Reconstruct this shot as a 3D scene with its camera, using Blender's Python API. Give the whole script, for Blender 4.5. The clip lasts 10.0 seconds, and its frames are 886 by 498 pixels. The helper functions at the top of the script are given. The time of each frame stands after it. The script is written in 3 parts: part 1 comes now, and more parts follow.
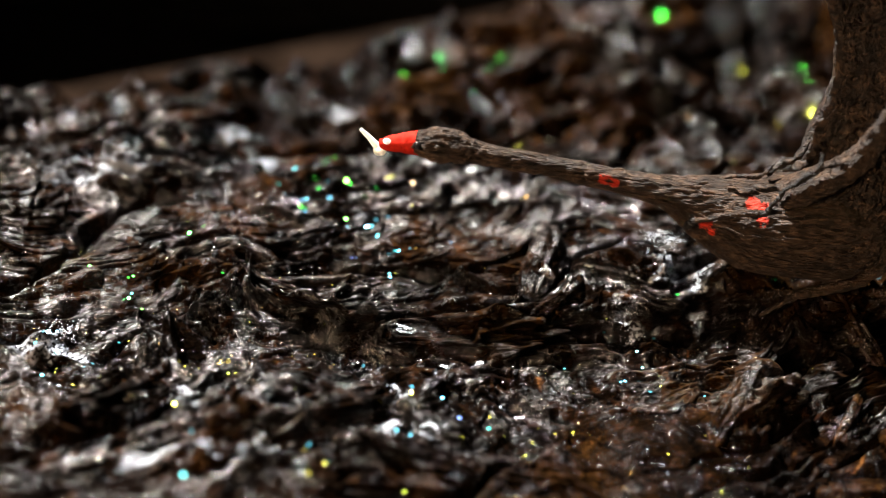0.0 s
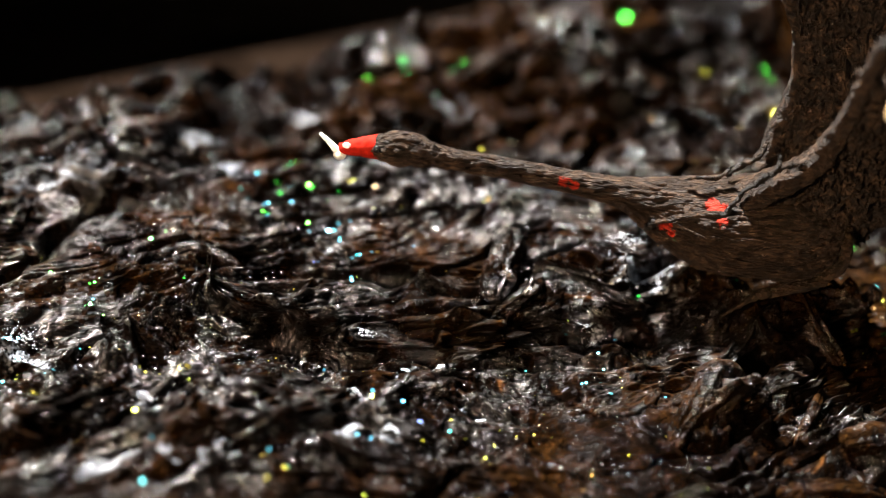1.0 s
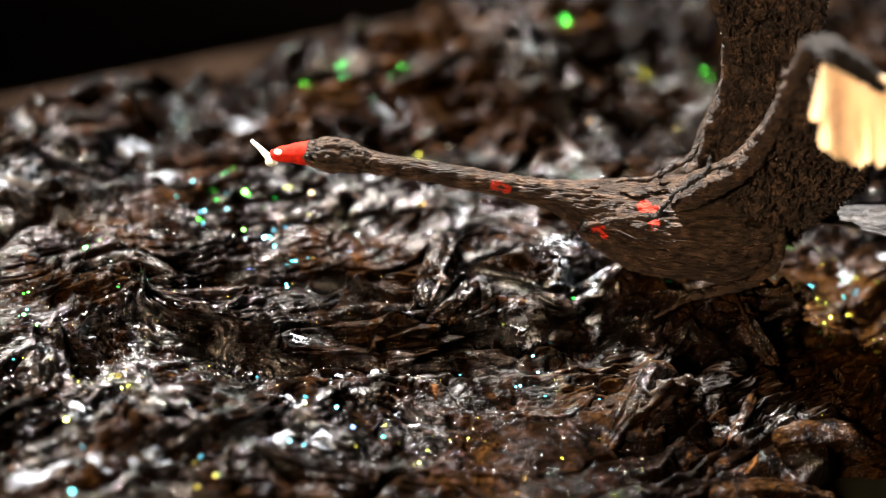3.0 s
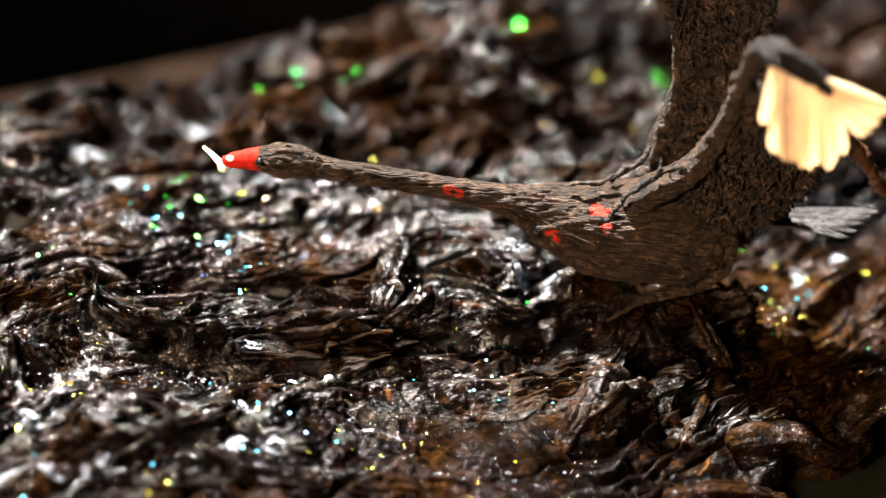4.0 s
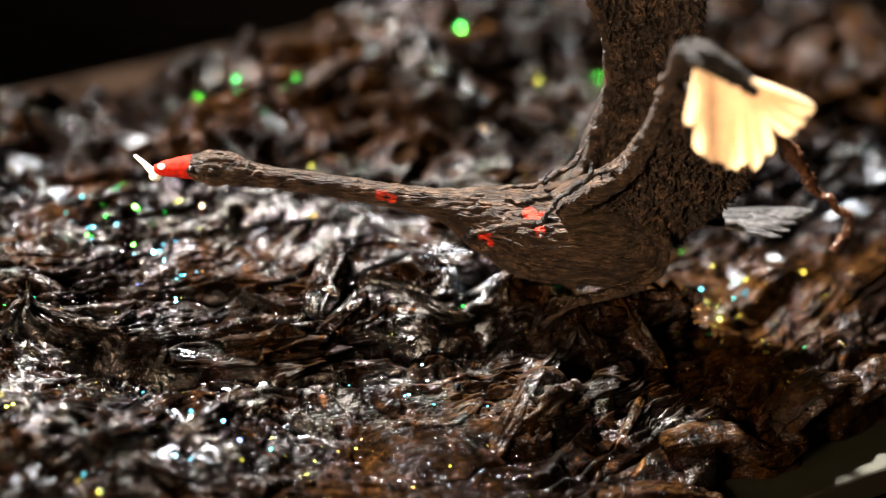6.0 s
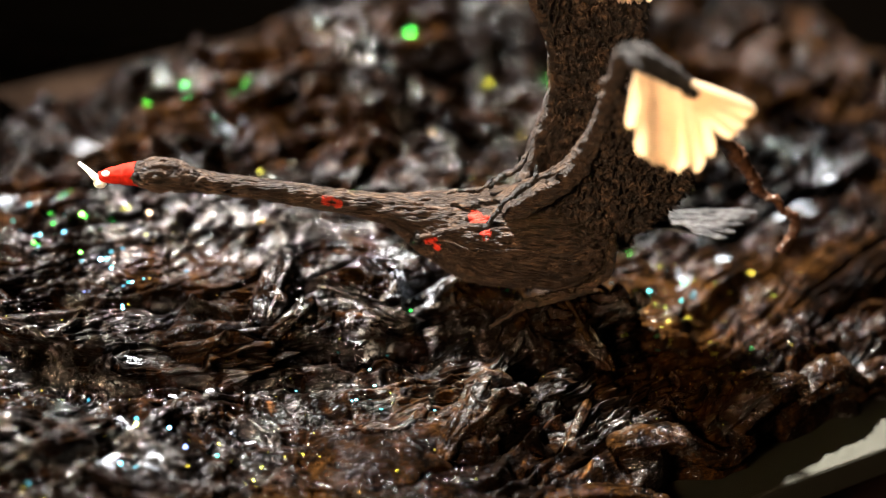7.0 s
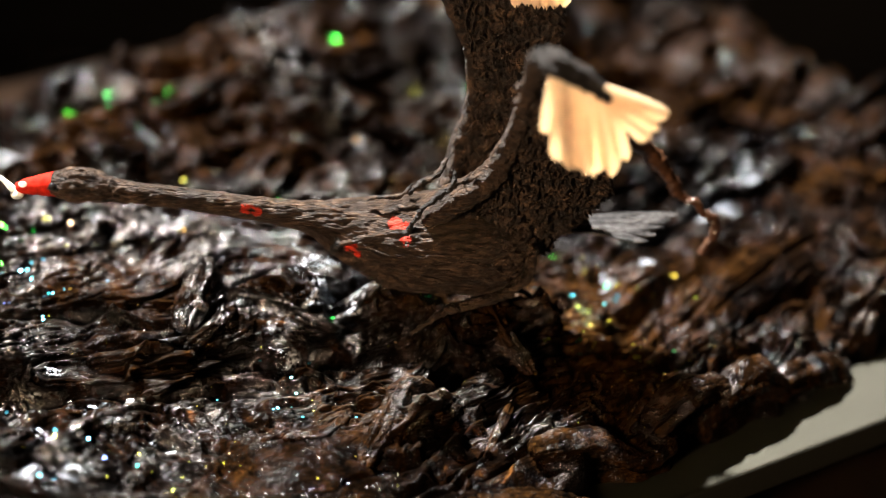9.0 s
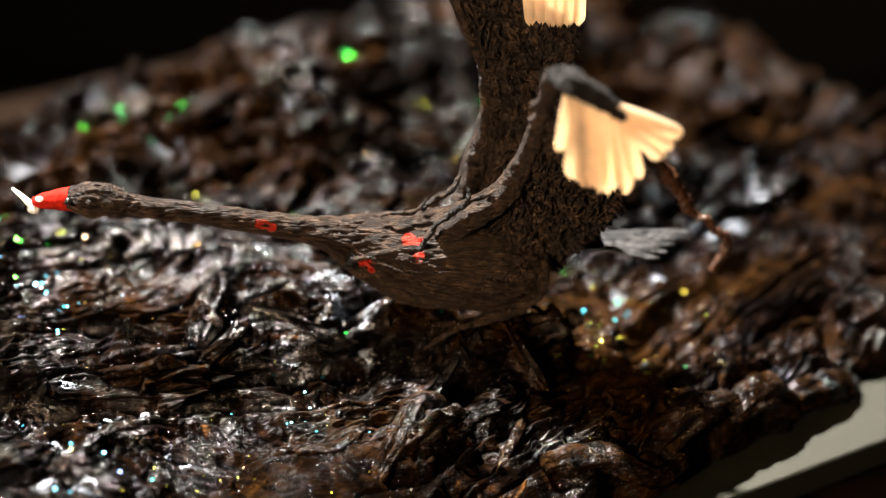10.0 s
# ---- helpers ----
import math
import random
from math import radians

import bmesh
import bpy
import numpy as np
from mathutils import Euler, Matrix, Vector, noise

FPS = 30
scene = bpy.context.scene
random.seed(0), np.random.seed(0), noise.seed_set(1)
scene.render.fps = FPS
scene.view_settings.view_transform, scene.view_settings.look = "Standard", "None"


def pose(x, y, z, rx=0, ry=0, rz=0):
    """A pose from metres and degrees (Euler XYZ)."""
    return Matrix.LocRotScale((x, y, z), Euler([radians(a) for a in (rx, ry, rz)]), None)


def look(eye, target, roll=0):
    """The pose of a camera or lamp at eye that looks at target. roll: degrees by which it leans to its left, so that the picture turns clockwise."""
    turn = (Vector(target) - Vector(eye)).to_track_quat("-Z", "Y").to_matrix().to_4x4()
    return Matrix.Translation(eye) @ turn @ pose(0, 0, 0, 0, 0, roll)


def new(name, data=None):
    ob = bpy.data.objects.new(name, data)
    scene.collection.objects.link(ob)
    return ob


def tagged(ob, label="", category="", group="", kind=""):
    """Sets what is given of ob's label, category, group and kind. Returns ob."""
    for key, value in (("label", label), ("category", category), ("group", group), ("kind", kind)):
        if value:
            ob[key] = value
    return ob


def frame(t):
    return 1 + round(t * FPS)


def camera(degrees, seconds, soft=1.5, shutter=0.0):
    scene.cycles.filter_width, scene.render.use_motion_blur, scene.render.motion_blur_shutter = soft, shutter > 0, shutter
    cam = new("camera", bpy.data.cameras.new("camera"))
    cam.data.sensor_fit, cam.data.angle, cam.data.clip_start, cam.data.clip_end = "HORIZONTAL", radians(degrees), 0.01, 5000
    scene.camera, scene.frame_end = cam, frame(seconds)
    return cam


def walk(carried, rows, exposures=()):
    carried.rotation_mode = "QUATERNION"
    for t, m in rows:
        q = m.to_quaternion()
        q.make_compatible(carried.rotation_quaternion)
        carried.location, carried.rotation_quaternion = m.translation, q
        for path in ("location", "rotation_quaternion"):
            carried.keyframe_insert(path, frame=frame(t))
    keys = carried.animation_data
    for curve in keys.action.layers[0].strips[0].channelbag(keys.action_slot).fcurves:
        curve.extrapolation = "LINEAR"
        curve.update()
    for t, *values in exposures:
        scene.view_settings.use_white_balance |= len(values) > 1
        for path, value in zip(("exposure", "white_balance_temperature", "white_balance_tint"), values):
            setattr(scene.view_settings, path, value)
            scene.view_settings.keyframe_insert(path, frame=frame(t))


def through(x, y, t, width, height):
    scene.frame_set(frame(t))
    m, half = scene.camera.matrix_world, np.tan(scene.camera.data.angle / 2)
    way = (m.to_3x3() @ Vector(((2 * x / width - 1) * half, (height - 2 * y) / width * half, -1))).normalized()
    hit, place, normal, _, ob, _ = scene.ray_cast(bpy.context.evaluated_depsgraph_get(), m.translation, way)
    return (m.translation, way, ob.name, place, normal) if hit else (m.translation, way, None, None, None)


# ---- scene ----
cam = camera(26.0, 10.0, soft=0.8)
cam.data.dof.use_dof = True
cam.data.dof.focus_distance = 0.396
cam.data.dof.aperture_fstop = 5.6
PATH = [
    (0, -0.06463, -0.33828, 0.23436, 56.610, -4.802, 3.159),
    (0.5, -0.06177, -0.33832, 0.23499, 56.674, -4.728, 2.744),
    (1, -0.06044, -0.33841, 0.23533, 56.721, -4.733, 2.442),
    (1.5, -0.05921, -0.33837, 0.23551, 56.749, -4.715, 2.265),
    (2, -0.05710, -0.33828, 0.23570, 56.822, -4.655, 1.935),
    (3.5, -0.05022, -0.33835, 0.23713, 56.953, -4.541, 0.883),
    (4, -0.04898, -0.33844, 0.23730, 57.079, -4.672, 0.325),
    (4.5, -0.04819, -0.33829, 0.23736, 57.108, -4.727, 0.125),
    (5, -0.04677, -0.33831, 0.23745, 57.167, -4.709, -0.217),
    (5.5, -0.04399, -0.33843, 0.23792, 57.204, -4.524, -0.441),
    (7, -0.03521, -0.33867, 0.23910, 57.436, -4.382, -1.762),
    (7.5, -0.03400, -0.33859, 0.23933, 57.516, -4.542, -2.311),
    (8, -0.03155, -0.33879, 0.23972, 57.560, -4.484, -2.621),
    (8.5, -0.03091, -0.33904, 0.23983, 57.642, -4.628, -3.043),
    (9, -0.02876, -0.33909, 0.23976, 57.740, -4.554, -3.377),
    (9.3, -0.02850, -0.33909, 0.23980, 57.790, -4.540, -3.470),
    (9.4, -0.03180, -0.33985, 0.24150, 57.850, -4.801, -3.140),
    (9.5, -0.03177, -0.33992, 0.24155, 57.867, -4.801, -3.156),
    (10, -0.03205, -0.34022, 0.24203, 58.004, -4.798, -3.264),
]
walk(cam, [(t, pose(x, y, z, rx, ry, rz)) for t, x, y, z, rx, ry, rz in PATH],
     exposures=[(0.0, 2.92), (1.0, 3.00), (2.0, 3.32), (4.0, 3.70), (5.5, 3.76), (7.0, 3.62), (8.5, 3.36), (10.0, 3.16)])

# ---- world and light ----
world = bpy.data.worlds.new("room")
scene.world = world
world.use_nodes = True
bg = world.node_tree.nodes["Background"]
bg.inputs["Color"].default_value = (1.0, 0.88, 0.76, 1)
bg.inputs["Strength"].default_value = 0.00003

SUN_FROM = Vector((-0.365, 0.375, 0.852)).normalized()
sun = new("sun", bpy.data.lights.new("sun", "SUN"))
sun.data.energy = 5.0
sun.data.angle = radians(2.0)
sun.data.color = (1.0, 0.92, 0.845)
sun.matrix_world = look(SUN_FROM * 3, (0, 0, 0))

# added warm fill behind the camera's shoulder; no such lamp is seen
lamp = new("warm_fill", bpy.data.lights.new("warm_fill", "AREA"))
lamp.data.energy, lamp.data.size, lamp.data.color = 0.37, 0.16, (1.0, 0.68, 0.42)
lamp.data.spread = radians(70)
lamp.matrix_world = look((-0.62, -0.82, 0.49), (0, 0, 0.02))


# ---- materials ----
def node(nt, kind, **values):
    n = nt.nodes.new(kind)
    for key, value in values.items():
        n.inputs[key.replace("_", " ")].default_value = value
    return n


def material(name):
    m = bpy.data.materials.new(name)
    m.use_nodes = True
    nt = m.node_tree
    return m, nt, nt.nodes["Principled BSDF"]


def coords(nt, scale=(1, 1, 1), turn=0.0):
    tc = nt.nodes.new("ShaderNodeTexCoord")
    mp = nt.nodes.new("ShaderNodeMapping")
    mp.inputs["Scale"].default_value = scale
    mp.inputs["Rotation"].default_value = (0, 0, turn)
    nt.links.new(tc.outputs["Object"], mp.inputs["Vector"])
    return mp.outputs["Vector"]


def streak_coords(nt, angle, long):
    """Coordinates stretched along a heading, so that patterns run as strokes."""
    tc = nt.nodes.new("ShaderNodeTexCoord")
    mp = nt.nodes.new("ShaderNodeMapping")
    mp.vector_type = "TEXTURE"
    mp.inputs["Rotation"].default_value = (0, 0, angle)
    mp.inputs["Scale"].default_value = (long, 1, 1)
    nt.links.new(tc.outputs["Object"], mp.inputs["Vector"])
    return mp.outputs["Vector"]


def noise_tex(nt, vec, scale, detail=6.0, rough=0.6, distortion=0.0):
    n = node(nt, "ShaderNodeTexNoise", Scale=scale, Detail=detail, Roughness=rough, Distortion=distortion)
    nt.links.new(vec, n.inputs["Vector"])
    return n.outputs["Fac"]


def ramp(nt, fac, stops):
    r = nt.nodes.new("ShaderNodeValToRGB")
    while len(r.color_ramp.elements) < len(stops):
        r.color_ramp.elements.new(0.5)
    for e, (p, c) in zip(r.color_ramp.elements, stops):
        e.position = p
        e.color = (*c, 1) if len(c) == 3 else c
    nt.links.new(fac, r.inputs["Fac"])
    return r.outputs["Color"]


def grey(a):
    return (a, a, a)


def mix_colour(nt, fac, a, b):
    m = nt.nodes.new("ShaderNodeMix")
    m.data_type = "RGBA"
    for value, slot in ((fac, 0), (a, 6), (b, 7)):
        if isinstance(value, (tuple, list)):
            m.inputs[slot].default_value = (*value, 1)
        elif isinstance(value, float):
            m.inputs[slot].default_value = value
        else:
            nt.links.new(value, m.inputs[slot])
    return m.outputs[2]


def math_node(nt, op, a, b=0.0, clamp=False):
    m = nt.nodes.new("ShaderNodeMath")
    m.operation, m.use_clamp = op, clamp
    for value, slot in ((a, 0), (b, 1)):
        if isinstance(value, (int, float)):
            m.inputs[slot].default_value = value
        else:
            nt.links.new(value, m.inputs[slot])
    return m.outputs[0]


def bump(nt, bsdf, height, strength, distance, before=None):
    b = node(nt, "ShaderNodeBump", Strength=strength, Distance=distance)
    nt.links.new(height, b.inputs["Height"])
    if before is not None:
        nt.links.new(before.outputs["Normal"], b.inputs["Normal"])
    nt.links.new(b.outputs["Normal"], bsdf.inputs["Normal"])
    return b


def attribute(nt, name):
    a = nt.nodes.new("ShaderNodeAttribute")
    a.attribute_name = name
    return a.outputs["Fac"]


def clay_material():
    """Dragged dark clay under a patchy glossy varnish, ochre where its mask is set."""
    m, nt, p = material("varnished_clay")
    v = coords(nt)
    broad = noise_tex(nt, v, 45, 4, 0.55, 0.4)
    patch = noise_tex(nt, v, 210, 6, 0.65, 0.8)
    fine = noise_tex(nt, v, 1400, 5, 0.7)
    base = ramp(nt, patch, [(0.40, (0.0006, 0.0004, 0.0003)), (0.54, (0.0018, 0.001, 0.0006)), (0.66, (0.007, 0.003, 0.0011)), (0.78, (0.08, 0.034, 0.010))])
    ochre = ramp(nt, fine, [(0.36, (0.004, 0.0018, 0.0005)), (0.54, (0.022, 0.0096, 0.0024)), (0.74, (0.09, 0.039, 0.0095))])
    warm = math_node(nt, "MULTIPLY", attribute(nt, "ochre"), ramp(nt, patch, [(0.38, grey(0.0)), (0.62, grey(1.0))]))
    base = mix_colour(nt, warm, base, ochre)
    frost = math_node(nt, "MULTIPLY", attribute(nt, "frost"), ramp(nt, fine, [(0.46, grey(0.0)), (0.55, grey(1.0))]))
    base = mix_colour(nt, math_node(nt, "MULTIPLY", frost, 0.6), base, (0.48, 0.53, 0.61))
    nt.links.new(base, p.inputs["Base Color"])
    gloss = math_node(nt, "ADD", math_node(nt, "MULTIPLY", broad, 0.35), math_node(nt, "MULTIPLY", patch, 0.35))
    rough = ramp(nt, gloss, [(0.26, grey(0.07)), (0.35, grey(0.14)), (0.44, grey(0.32))])
    worn = math_node(nt, "ADD", math_node(nt, "MULTIPLY", noise_tex(nt, v, 130, 4, 0.6, 0.5), 0.6), math_node(nt, "MULTIPLY", noise_tex(nt, v, 800, 3, 0.65), 0.4))
    shine = ramp(nt, worn, [(0.45, grey(0.0)), (0.52, grey(0.4)), (0.58, grey(1.0))])
    shine = math_node(nt, "MULTIPLY", shine, attribute(nt, "gloss_shade"))
    dull = math_node(nt, "SUBTRACT", 1.0, math_node(nt, "MULTIPLY", attribute(nt, "ochre"), 0.65))
    nt.links.new(math_node(nt, "MULTIPLY", shine, dull), p.inputs["Coat Weight"])
    nt.links.new(rough, p.inputs["Coat Roughness"])
    p.inputs["Coat IOR"].default_value = 1.95
    nt.links.new(ramp(nt, gloss, [(0.24, grey(0.34)), (0.46, grey(0.52))]), p.inputs["Roughness"])
    nt.links.new(math_node(nt, "MULTIPLY", ramp(nt, worn, [(0.44, grey(0.0)), (0.6, grey(0.08))]), attribute(nt, "gloss_shade")), p.inputs["Specular IOR Level"])
    sv = streak_coords(nt, radians(32), 5.0)
    b = bump(nt, p, noise_tex(nt, sv, 1100, 3, 0.6, 0.5), 0.9, 0.0007)
    b = bump(nt, p, noise_tex(nt, v, 420, 2, 0.6, 1.0), 0.5, 0.0005, b)
    fine_relief = node(nt, "ShaderNodeBump", Strength=1.0, Distance=0.00055)
    nt.links.new(noise_tex(nt, v, 1300, 3, 0.6), fine_relief.inputs["Height"])
    crinkle = node(nt, "ShaderNodeBump", Strength=1.0, Distance=0.00018)
    nt.links.new(noise_tex(nt, v, 3000, 2, 0.6), crinkle.inputs["Height"])
    nt.links.new(b.outputs["Normal"], crinkle.inputs["Normal"])
    nt.links.new(crinkle.outputs["Normal"], fine_relief.inputs["Normal"])
    nt.links.new(fine_relief.outputs["Normal"], p.inputs["Coat Normal"])
    return m


def swan_material(name, low, mid, high, rough, stretch=0.2, scale=1200, share=0.35):
    m, nt, p = material(name)
    v = coords(nt)
    along = noise_tex(nt, coords(nt, (stretch, 1, 1)), scale, 4, 0.65, 1.0)
    patch = noise_tex(nt, v, 330, 6, 0.65)
    both = math_node(nt, "ADD", math_node(nt, "MULTIPLY", along, share), math_node(nt, "MULTIPLY", patch, 1 - share))
    colour = ramp(nt, both, [(0.38, low), (0.5, mid), (0.63, high)])
    speckle = math_node(nt, "SUBTRACT", math_node(nt, "MULTIPLY", noise_tex(nt, v, 480, 5, 0.75), 3.4), 0.75)
    paint = math_node(nt, "MULTIPLY", attribute(nt, "red"), speckle)
    colour = mix_colour(nt, ramp(nt, paint, [(0.42, grey(0.0)), (0.60, grey(1.0))]), colour, (0.42, 0.026, 0.011))
    nt.links.new(colour, p.inputs["Base Color"])
    p.inputs["Roughness"].default_value = rough
    p.inputs["Specular IOR Level"].default_value = 0.2
    b = bump(nt, p, along, 1.0, 0.0022)
    bump(nt, p, noise_tex(nt, v, 1500, 4, 0.6), 0.4, 0.0003, b)
    return m


def plain_material(name, colour, rough, spread=0.25, scale=600, metal=0.0, relief=0.3, through=0.0):
    m, nt, p = material(name)
    v = coords(nt)
    n = noise_tex(nt, v, scale, 5, 0.65)
    low, high = tuple(c * (1 - spread) for c in colour), tuple(min(1, c * (1 + spread)) for c in colour)
    colour = ramp(nt, n, [(0.3, low), (0.7, high)])
    nt.links.new(colour, p.inputs["Base Color"])
    p.inputs["Roughness"].default_value, p.inputs["Metallic"].default_value = rough, metal
    bump(nt, p, n, relief, 0.0003)
    if through:
        t = nt.nodes.new("ShaderNodeBsdfTranslucent")
        nt.links.new(colour, t.inputs["Color"])
        mix = node(nt, "ShaderNodeMixShader", Fac=through)
        nt.links.new(p.outputs[0], mix.inputs[1])
        nt.links.new(t.outputs[0], mix.inputs[2])
        nt.links.new(mix.outputs[0], nt.nodes["Material Output"].inputs["Surface"])
    return m


def foil_material(name, stops):
    m, nt, p = material(name)
    g = nt.nodes.new("ShaderNodeNewGeometry")
    nt.links.new(ramp(nt, g.outputs["Random Per Island"], stops), p.inputs["Base Color"])
    p.inputs["Metallic"].default_value, p.inputs["Roughness"].default_value = 1.0, 0.38
    return m


CLAY = clay_material()
PLUMAGE = swan_material("dry_brown_clay", (0.003, 0.0017, 0.0010), (0.021, 0.0125, 0.0075), (0.075, 0.046, 0.028), 0.5, 0.2, 1500, 0.5)
WINGCLAY = swan_material("dark_brown_clay", (0.0010, 0.0006, 0.0003), (0.0095, 0.0056, 0.0032), (0.056, 0.034, 0.020), 0.55, 0.8, 620, 0.6)
DARK = swan_material("black_clay", (0.003, 0.0028, 0.0028), (0.008, 0.0075, 0.007), (0.024, 0.022, 0.021), 0.55)
TAILGREY = swan_material("grey_clay", (0.011, 0.011, 0.012), (0.030, 0.030, 0.031), (0.066, 0.066, 0.068), 0.8)
TAILGREY.node_tree.nodes["Principled BSDF"].inputs["Specular IOR Level"].default_value = 0.15
RED = plain_material("red_paint", (0.24, 0.009, 0.004), 0.7, 0.3, 900)
RED.node_tree.nodes["Principled BSDF"].inputs["Specular IOR Level"].default_value = 0.05
IVORY = plain_material("ivory_feather", (0.88, 0.74, 0.55), 0.6, 0.08, 500, through=0.6)
WHITE = plain_material("white_enamel", (0.8, 0.78, 0.72), 0.35, 0.05, 500, through=0.5)
WIRE = plain_material("rusty_wire", (0.030, 0.013, 0.006), 0.35, 0.5, 700)
EYE = plain_material("black_bead", (0.006, 0.005, 0.005), 0.12, 0.1)
TRAY = plain_material("grey_hammered_metal", (0.0035, 0.0038, 0.0024), 0.52, 0.6, 2800, relief=0.75)
TRAY.node_tree.nodes["Principled BSDF"].inputs["Specular IOR Level"].default_value = 0.38
TRAY.node_tree.nodes["Principled BSDF"].inputs["Specular Tint"].default_value = (1.0, 1.0, 0.84, 1)
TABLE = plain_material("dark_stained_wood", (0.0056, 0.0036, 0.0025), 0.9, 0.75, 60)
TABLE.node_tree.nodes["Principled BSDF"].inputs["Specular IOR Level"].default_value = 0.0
GREEN_FOIL = foil_material("green_foil", [(0.0, (0.03, 0.7, 0.08)), (0.5, (0.12, 0.85, 0.05)), (0.8, (0.02, 0.7, 0.35)), (1.0, (0.35, 0.9, 0.1))])
BLUE_FOIL = foil_material("blue_foil", [(0.0, (0.08, 0.55, 0.9)), (0.5, (0.2, 0.75, 0.95)), (0.8, (0.05, 0.8, 0.65)), (1.0, (0.25, 0.22, 0.95))])
SILVER_FOIL = foil_material("silver_foil", [(0.0, (0.85, 0.87, 0.9)), (0.8, (0.9, 0.85, 0.75)), (1.0, (0.7, 0.85, 0.95))])
GOLD_FOIL = foil_material("gold_foil", [(0.0, (0.9, 0.75, 0.08)), (0.5, (0.7, 0.9, 0.12)), (0.8, (0.95, 0.5, 0.12)), (1.0, (0.9, 0.88, 0.7))])
SILVER_FOIL.node_tree.nodes["Principled BSDF"].inputs["Roughness"].default_value = 0.55
CRYSTAL = plain_material("white_crystal", (0.74, 0.82, 0.93), 0.22, 0.08)
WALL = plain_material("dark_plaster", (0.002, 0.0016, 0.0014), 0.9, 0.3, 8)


# ---- building helpers ----
def mesh_object(name, verts, faces, mats, parent=None, face_mats=None, smooth=True, label=""):
    me = bpy.data.meshes.new(name)
    me.from_pydata([tuple(p) for p in verts], [], faces)
    for m in mats:
        me.materials.append(m)
    if face_mats is not None:
        me.polygons.foreach_set("material_index", np.asarray(face_mats, np.int32))
    me.polygons.foreach_set("use_smooth", np.full(len(me.polygons), smooth))
    me.update()
    ob = new(name, me)
    ob.parent = parent
    if label:
        tagged(ob, label)
    return ob


def lattice_noise(shape, cell, seed):
    """Smooth noise of about unit deviation on a grid; cell: grid steps between its random knots."""
    rng = np.random.default_rng(seed)
    h, w = shape
    ny, nx = int(h / cell) + 4, int(w / cell) + 4
    knots = rng.standard_normal((ny, nx))
    y, x = np.arange(h) / cell, np.arange(w) / cell

    def weights(p):
        i = p.astype(int)
        f = p - i
        return i, np.stack([(1 - f) ** 3, 3 * f**3 - 6 * f**2 + 4, -3 * f**3 + 3 * f**2 + 3 * f + 1, f**3]) / 6

    iy, wy = weights(y)
    ix, wx = weights(x)
    rows = sum(wx[k][None, :] * knots[:, ix + k] for k in range(4))
    out = sum(wy[k][:, None] * rows[iy + k] for k in range(4))
    return out / out.std()


def sample(grid, y, x):
    h, w = grid.shape
    y, x = np.clip(y, 0, h - 1.001), np.clip(x, 0, w - 1.001)
    iy, ix = y.astype(np.int32), x.astype(np.int32)
    fy, fx = y - iy, x - ix
    return (grid[iy, ix] * (1 - fx) + grid[iy, ix + 1] * fx) * (1 - fy) + (grid[iy + 1, ix] * (1 - fx) + grid[iy + 1, ix + 1] * fx) * fy


def drag(grid, theta, steps, step):
    """Smears a grid along the direction field theta, as a knife drags clay."""
    h, w = grid.shape
    y0, x0 = np.mgrid[0:h, 0:w].astype(np.float32)
    total = grid.copy()
    for sign in (1, -1):
        y, x = y0.copy(), x0.copy()
        for _ in range(steps):
            a = theta[np.clip(y, 0, h - 1).astype(np.int32), np.clip(x, 0, w - 1).astype(np.int32)]
            x += sign * step * np.cos(a)
            y += sign * step * np.sin(a)
            total += sample(grid, y, x)
    return (total - total.mean()) / total.std()


# ---- clay ground: fields on a regular grid ----
CELL = 0.0003
X0, X1, Y0, Y1 = -0.215, 0.185, -0.086, 0.225
GW, GH = int((X1 - X0) / CELL), int((Y1 - Y0) / CELL)
GY, GX = np.mgrid[0:GH, 0:GW]
PX, PY = X0 + GX * CELL, Y0 + GY * CELL
SHAPE = (GH, GW)
# the tray's own axes: along its long edge, and across it towards the back
AU = np.array([0.847, 0.532])
U, V = PX * AU[0] + PY * AU[1], -PX * AU[1] + PY * AU[0]

theta = radians(32) + 0.24 * lattice_noise(SHAPE, 0.040 / CELL, 1) + 0.10 * lattice_noise(SHAPE, 0.014 / CELL, 2)
theta = theta + radians(12) * np.clip((PX - 0.02) / 0.04, 0, 1) - radians(18) * np.clip((-0.008 - PY) / 0.03, 0, 1)
broad = lattice_noise(SHAPE, 0.024 / CELL, 3)


def coarse_drag(cell, seed, steps, step):
    """The same smear for broad patterns, worked out on every third knot."""
    small = drag(lattice_noise(theta[::3, ::3].shape, cell / CELL / 3, seed), theta[::3, ::3], steps, step / 3)
    return sample(small, GY / 3, GX / 3)


sway = coarse_drag(0.013, 42, 20, 5.0)
wide = coarse_drag(0.0055, 4, 22, 4.0)
stroke = drag(lattice_noise(SHAPE, 0.0024 / CELL, 5), theta, 34, 2.2)
crest = coarse_drag(0.0034, 7, 24, 3.0)
hair = drag(lattice_noise(SHAPE, 0.0008 / CELL, 6), theta, 26, 1.5)
curl = lattice_noise(SHAPE, 0.0062 / CELL, 8)
curl2 = lattice_noise(SHAPE, 0.0028 / CELL, 9)
grain = lattice_noise(SHAPE, 0.0010 / CELL, 10)
rough_mask = 1 / (1 + np.exp(-3.5 * (lattice_noise(SHAPE, 0.022 / CELL, 11) - 0.6)))

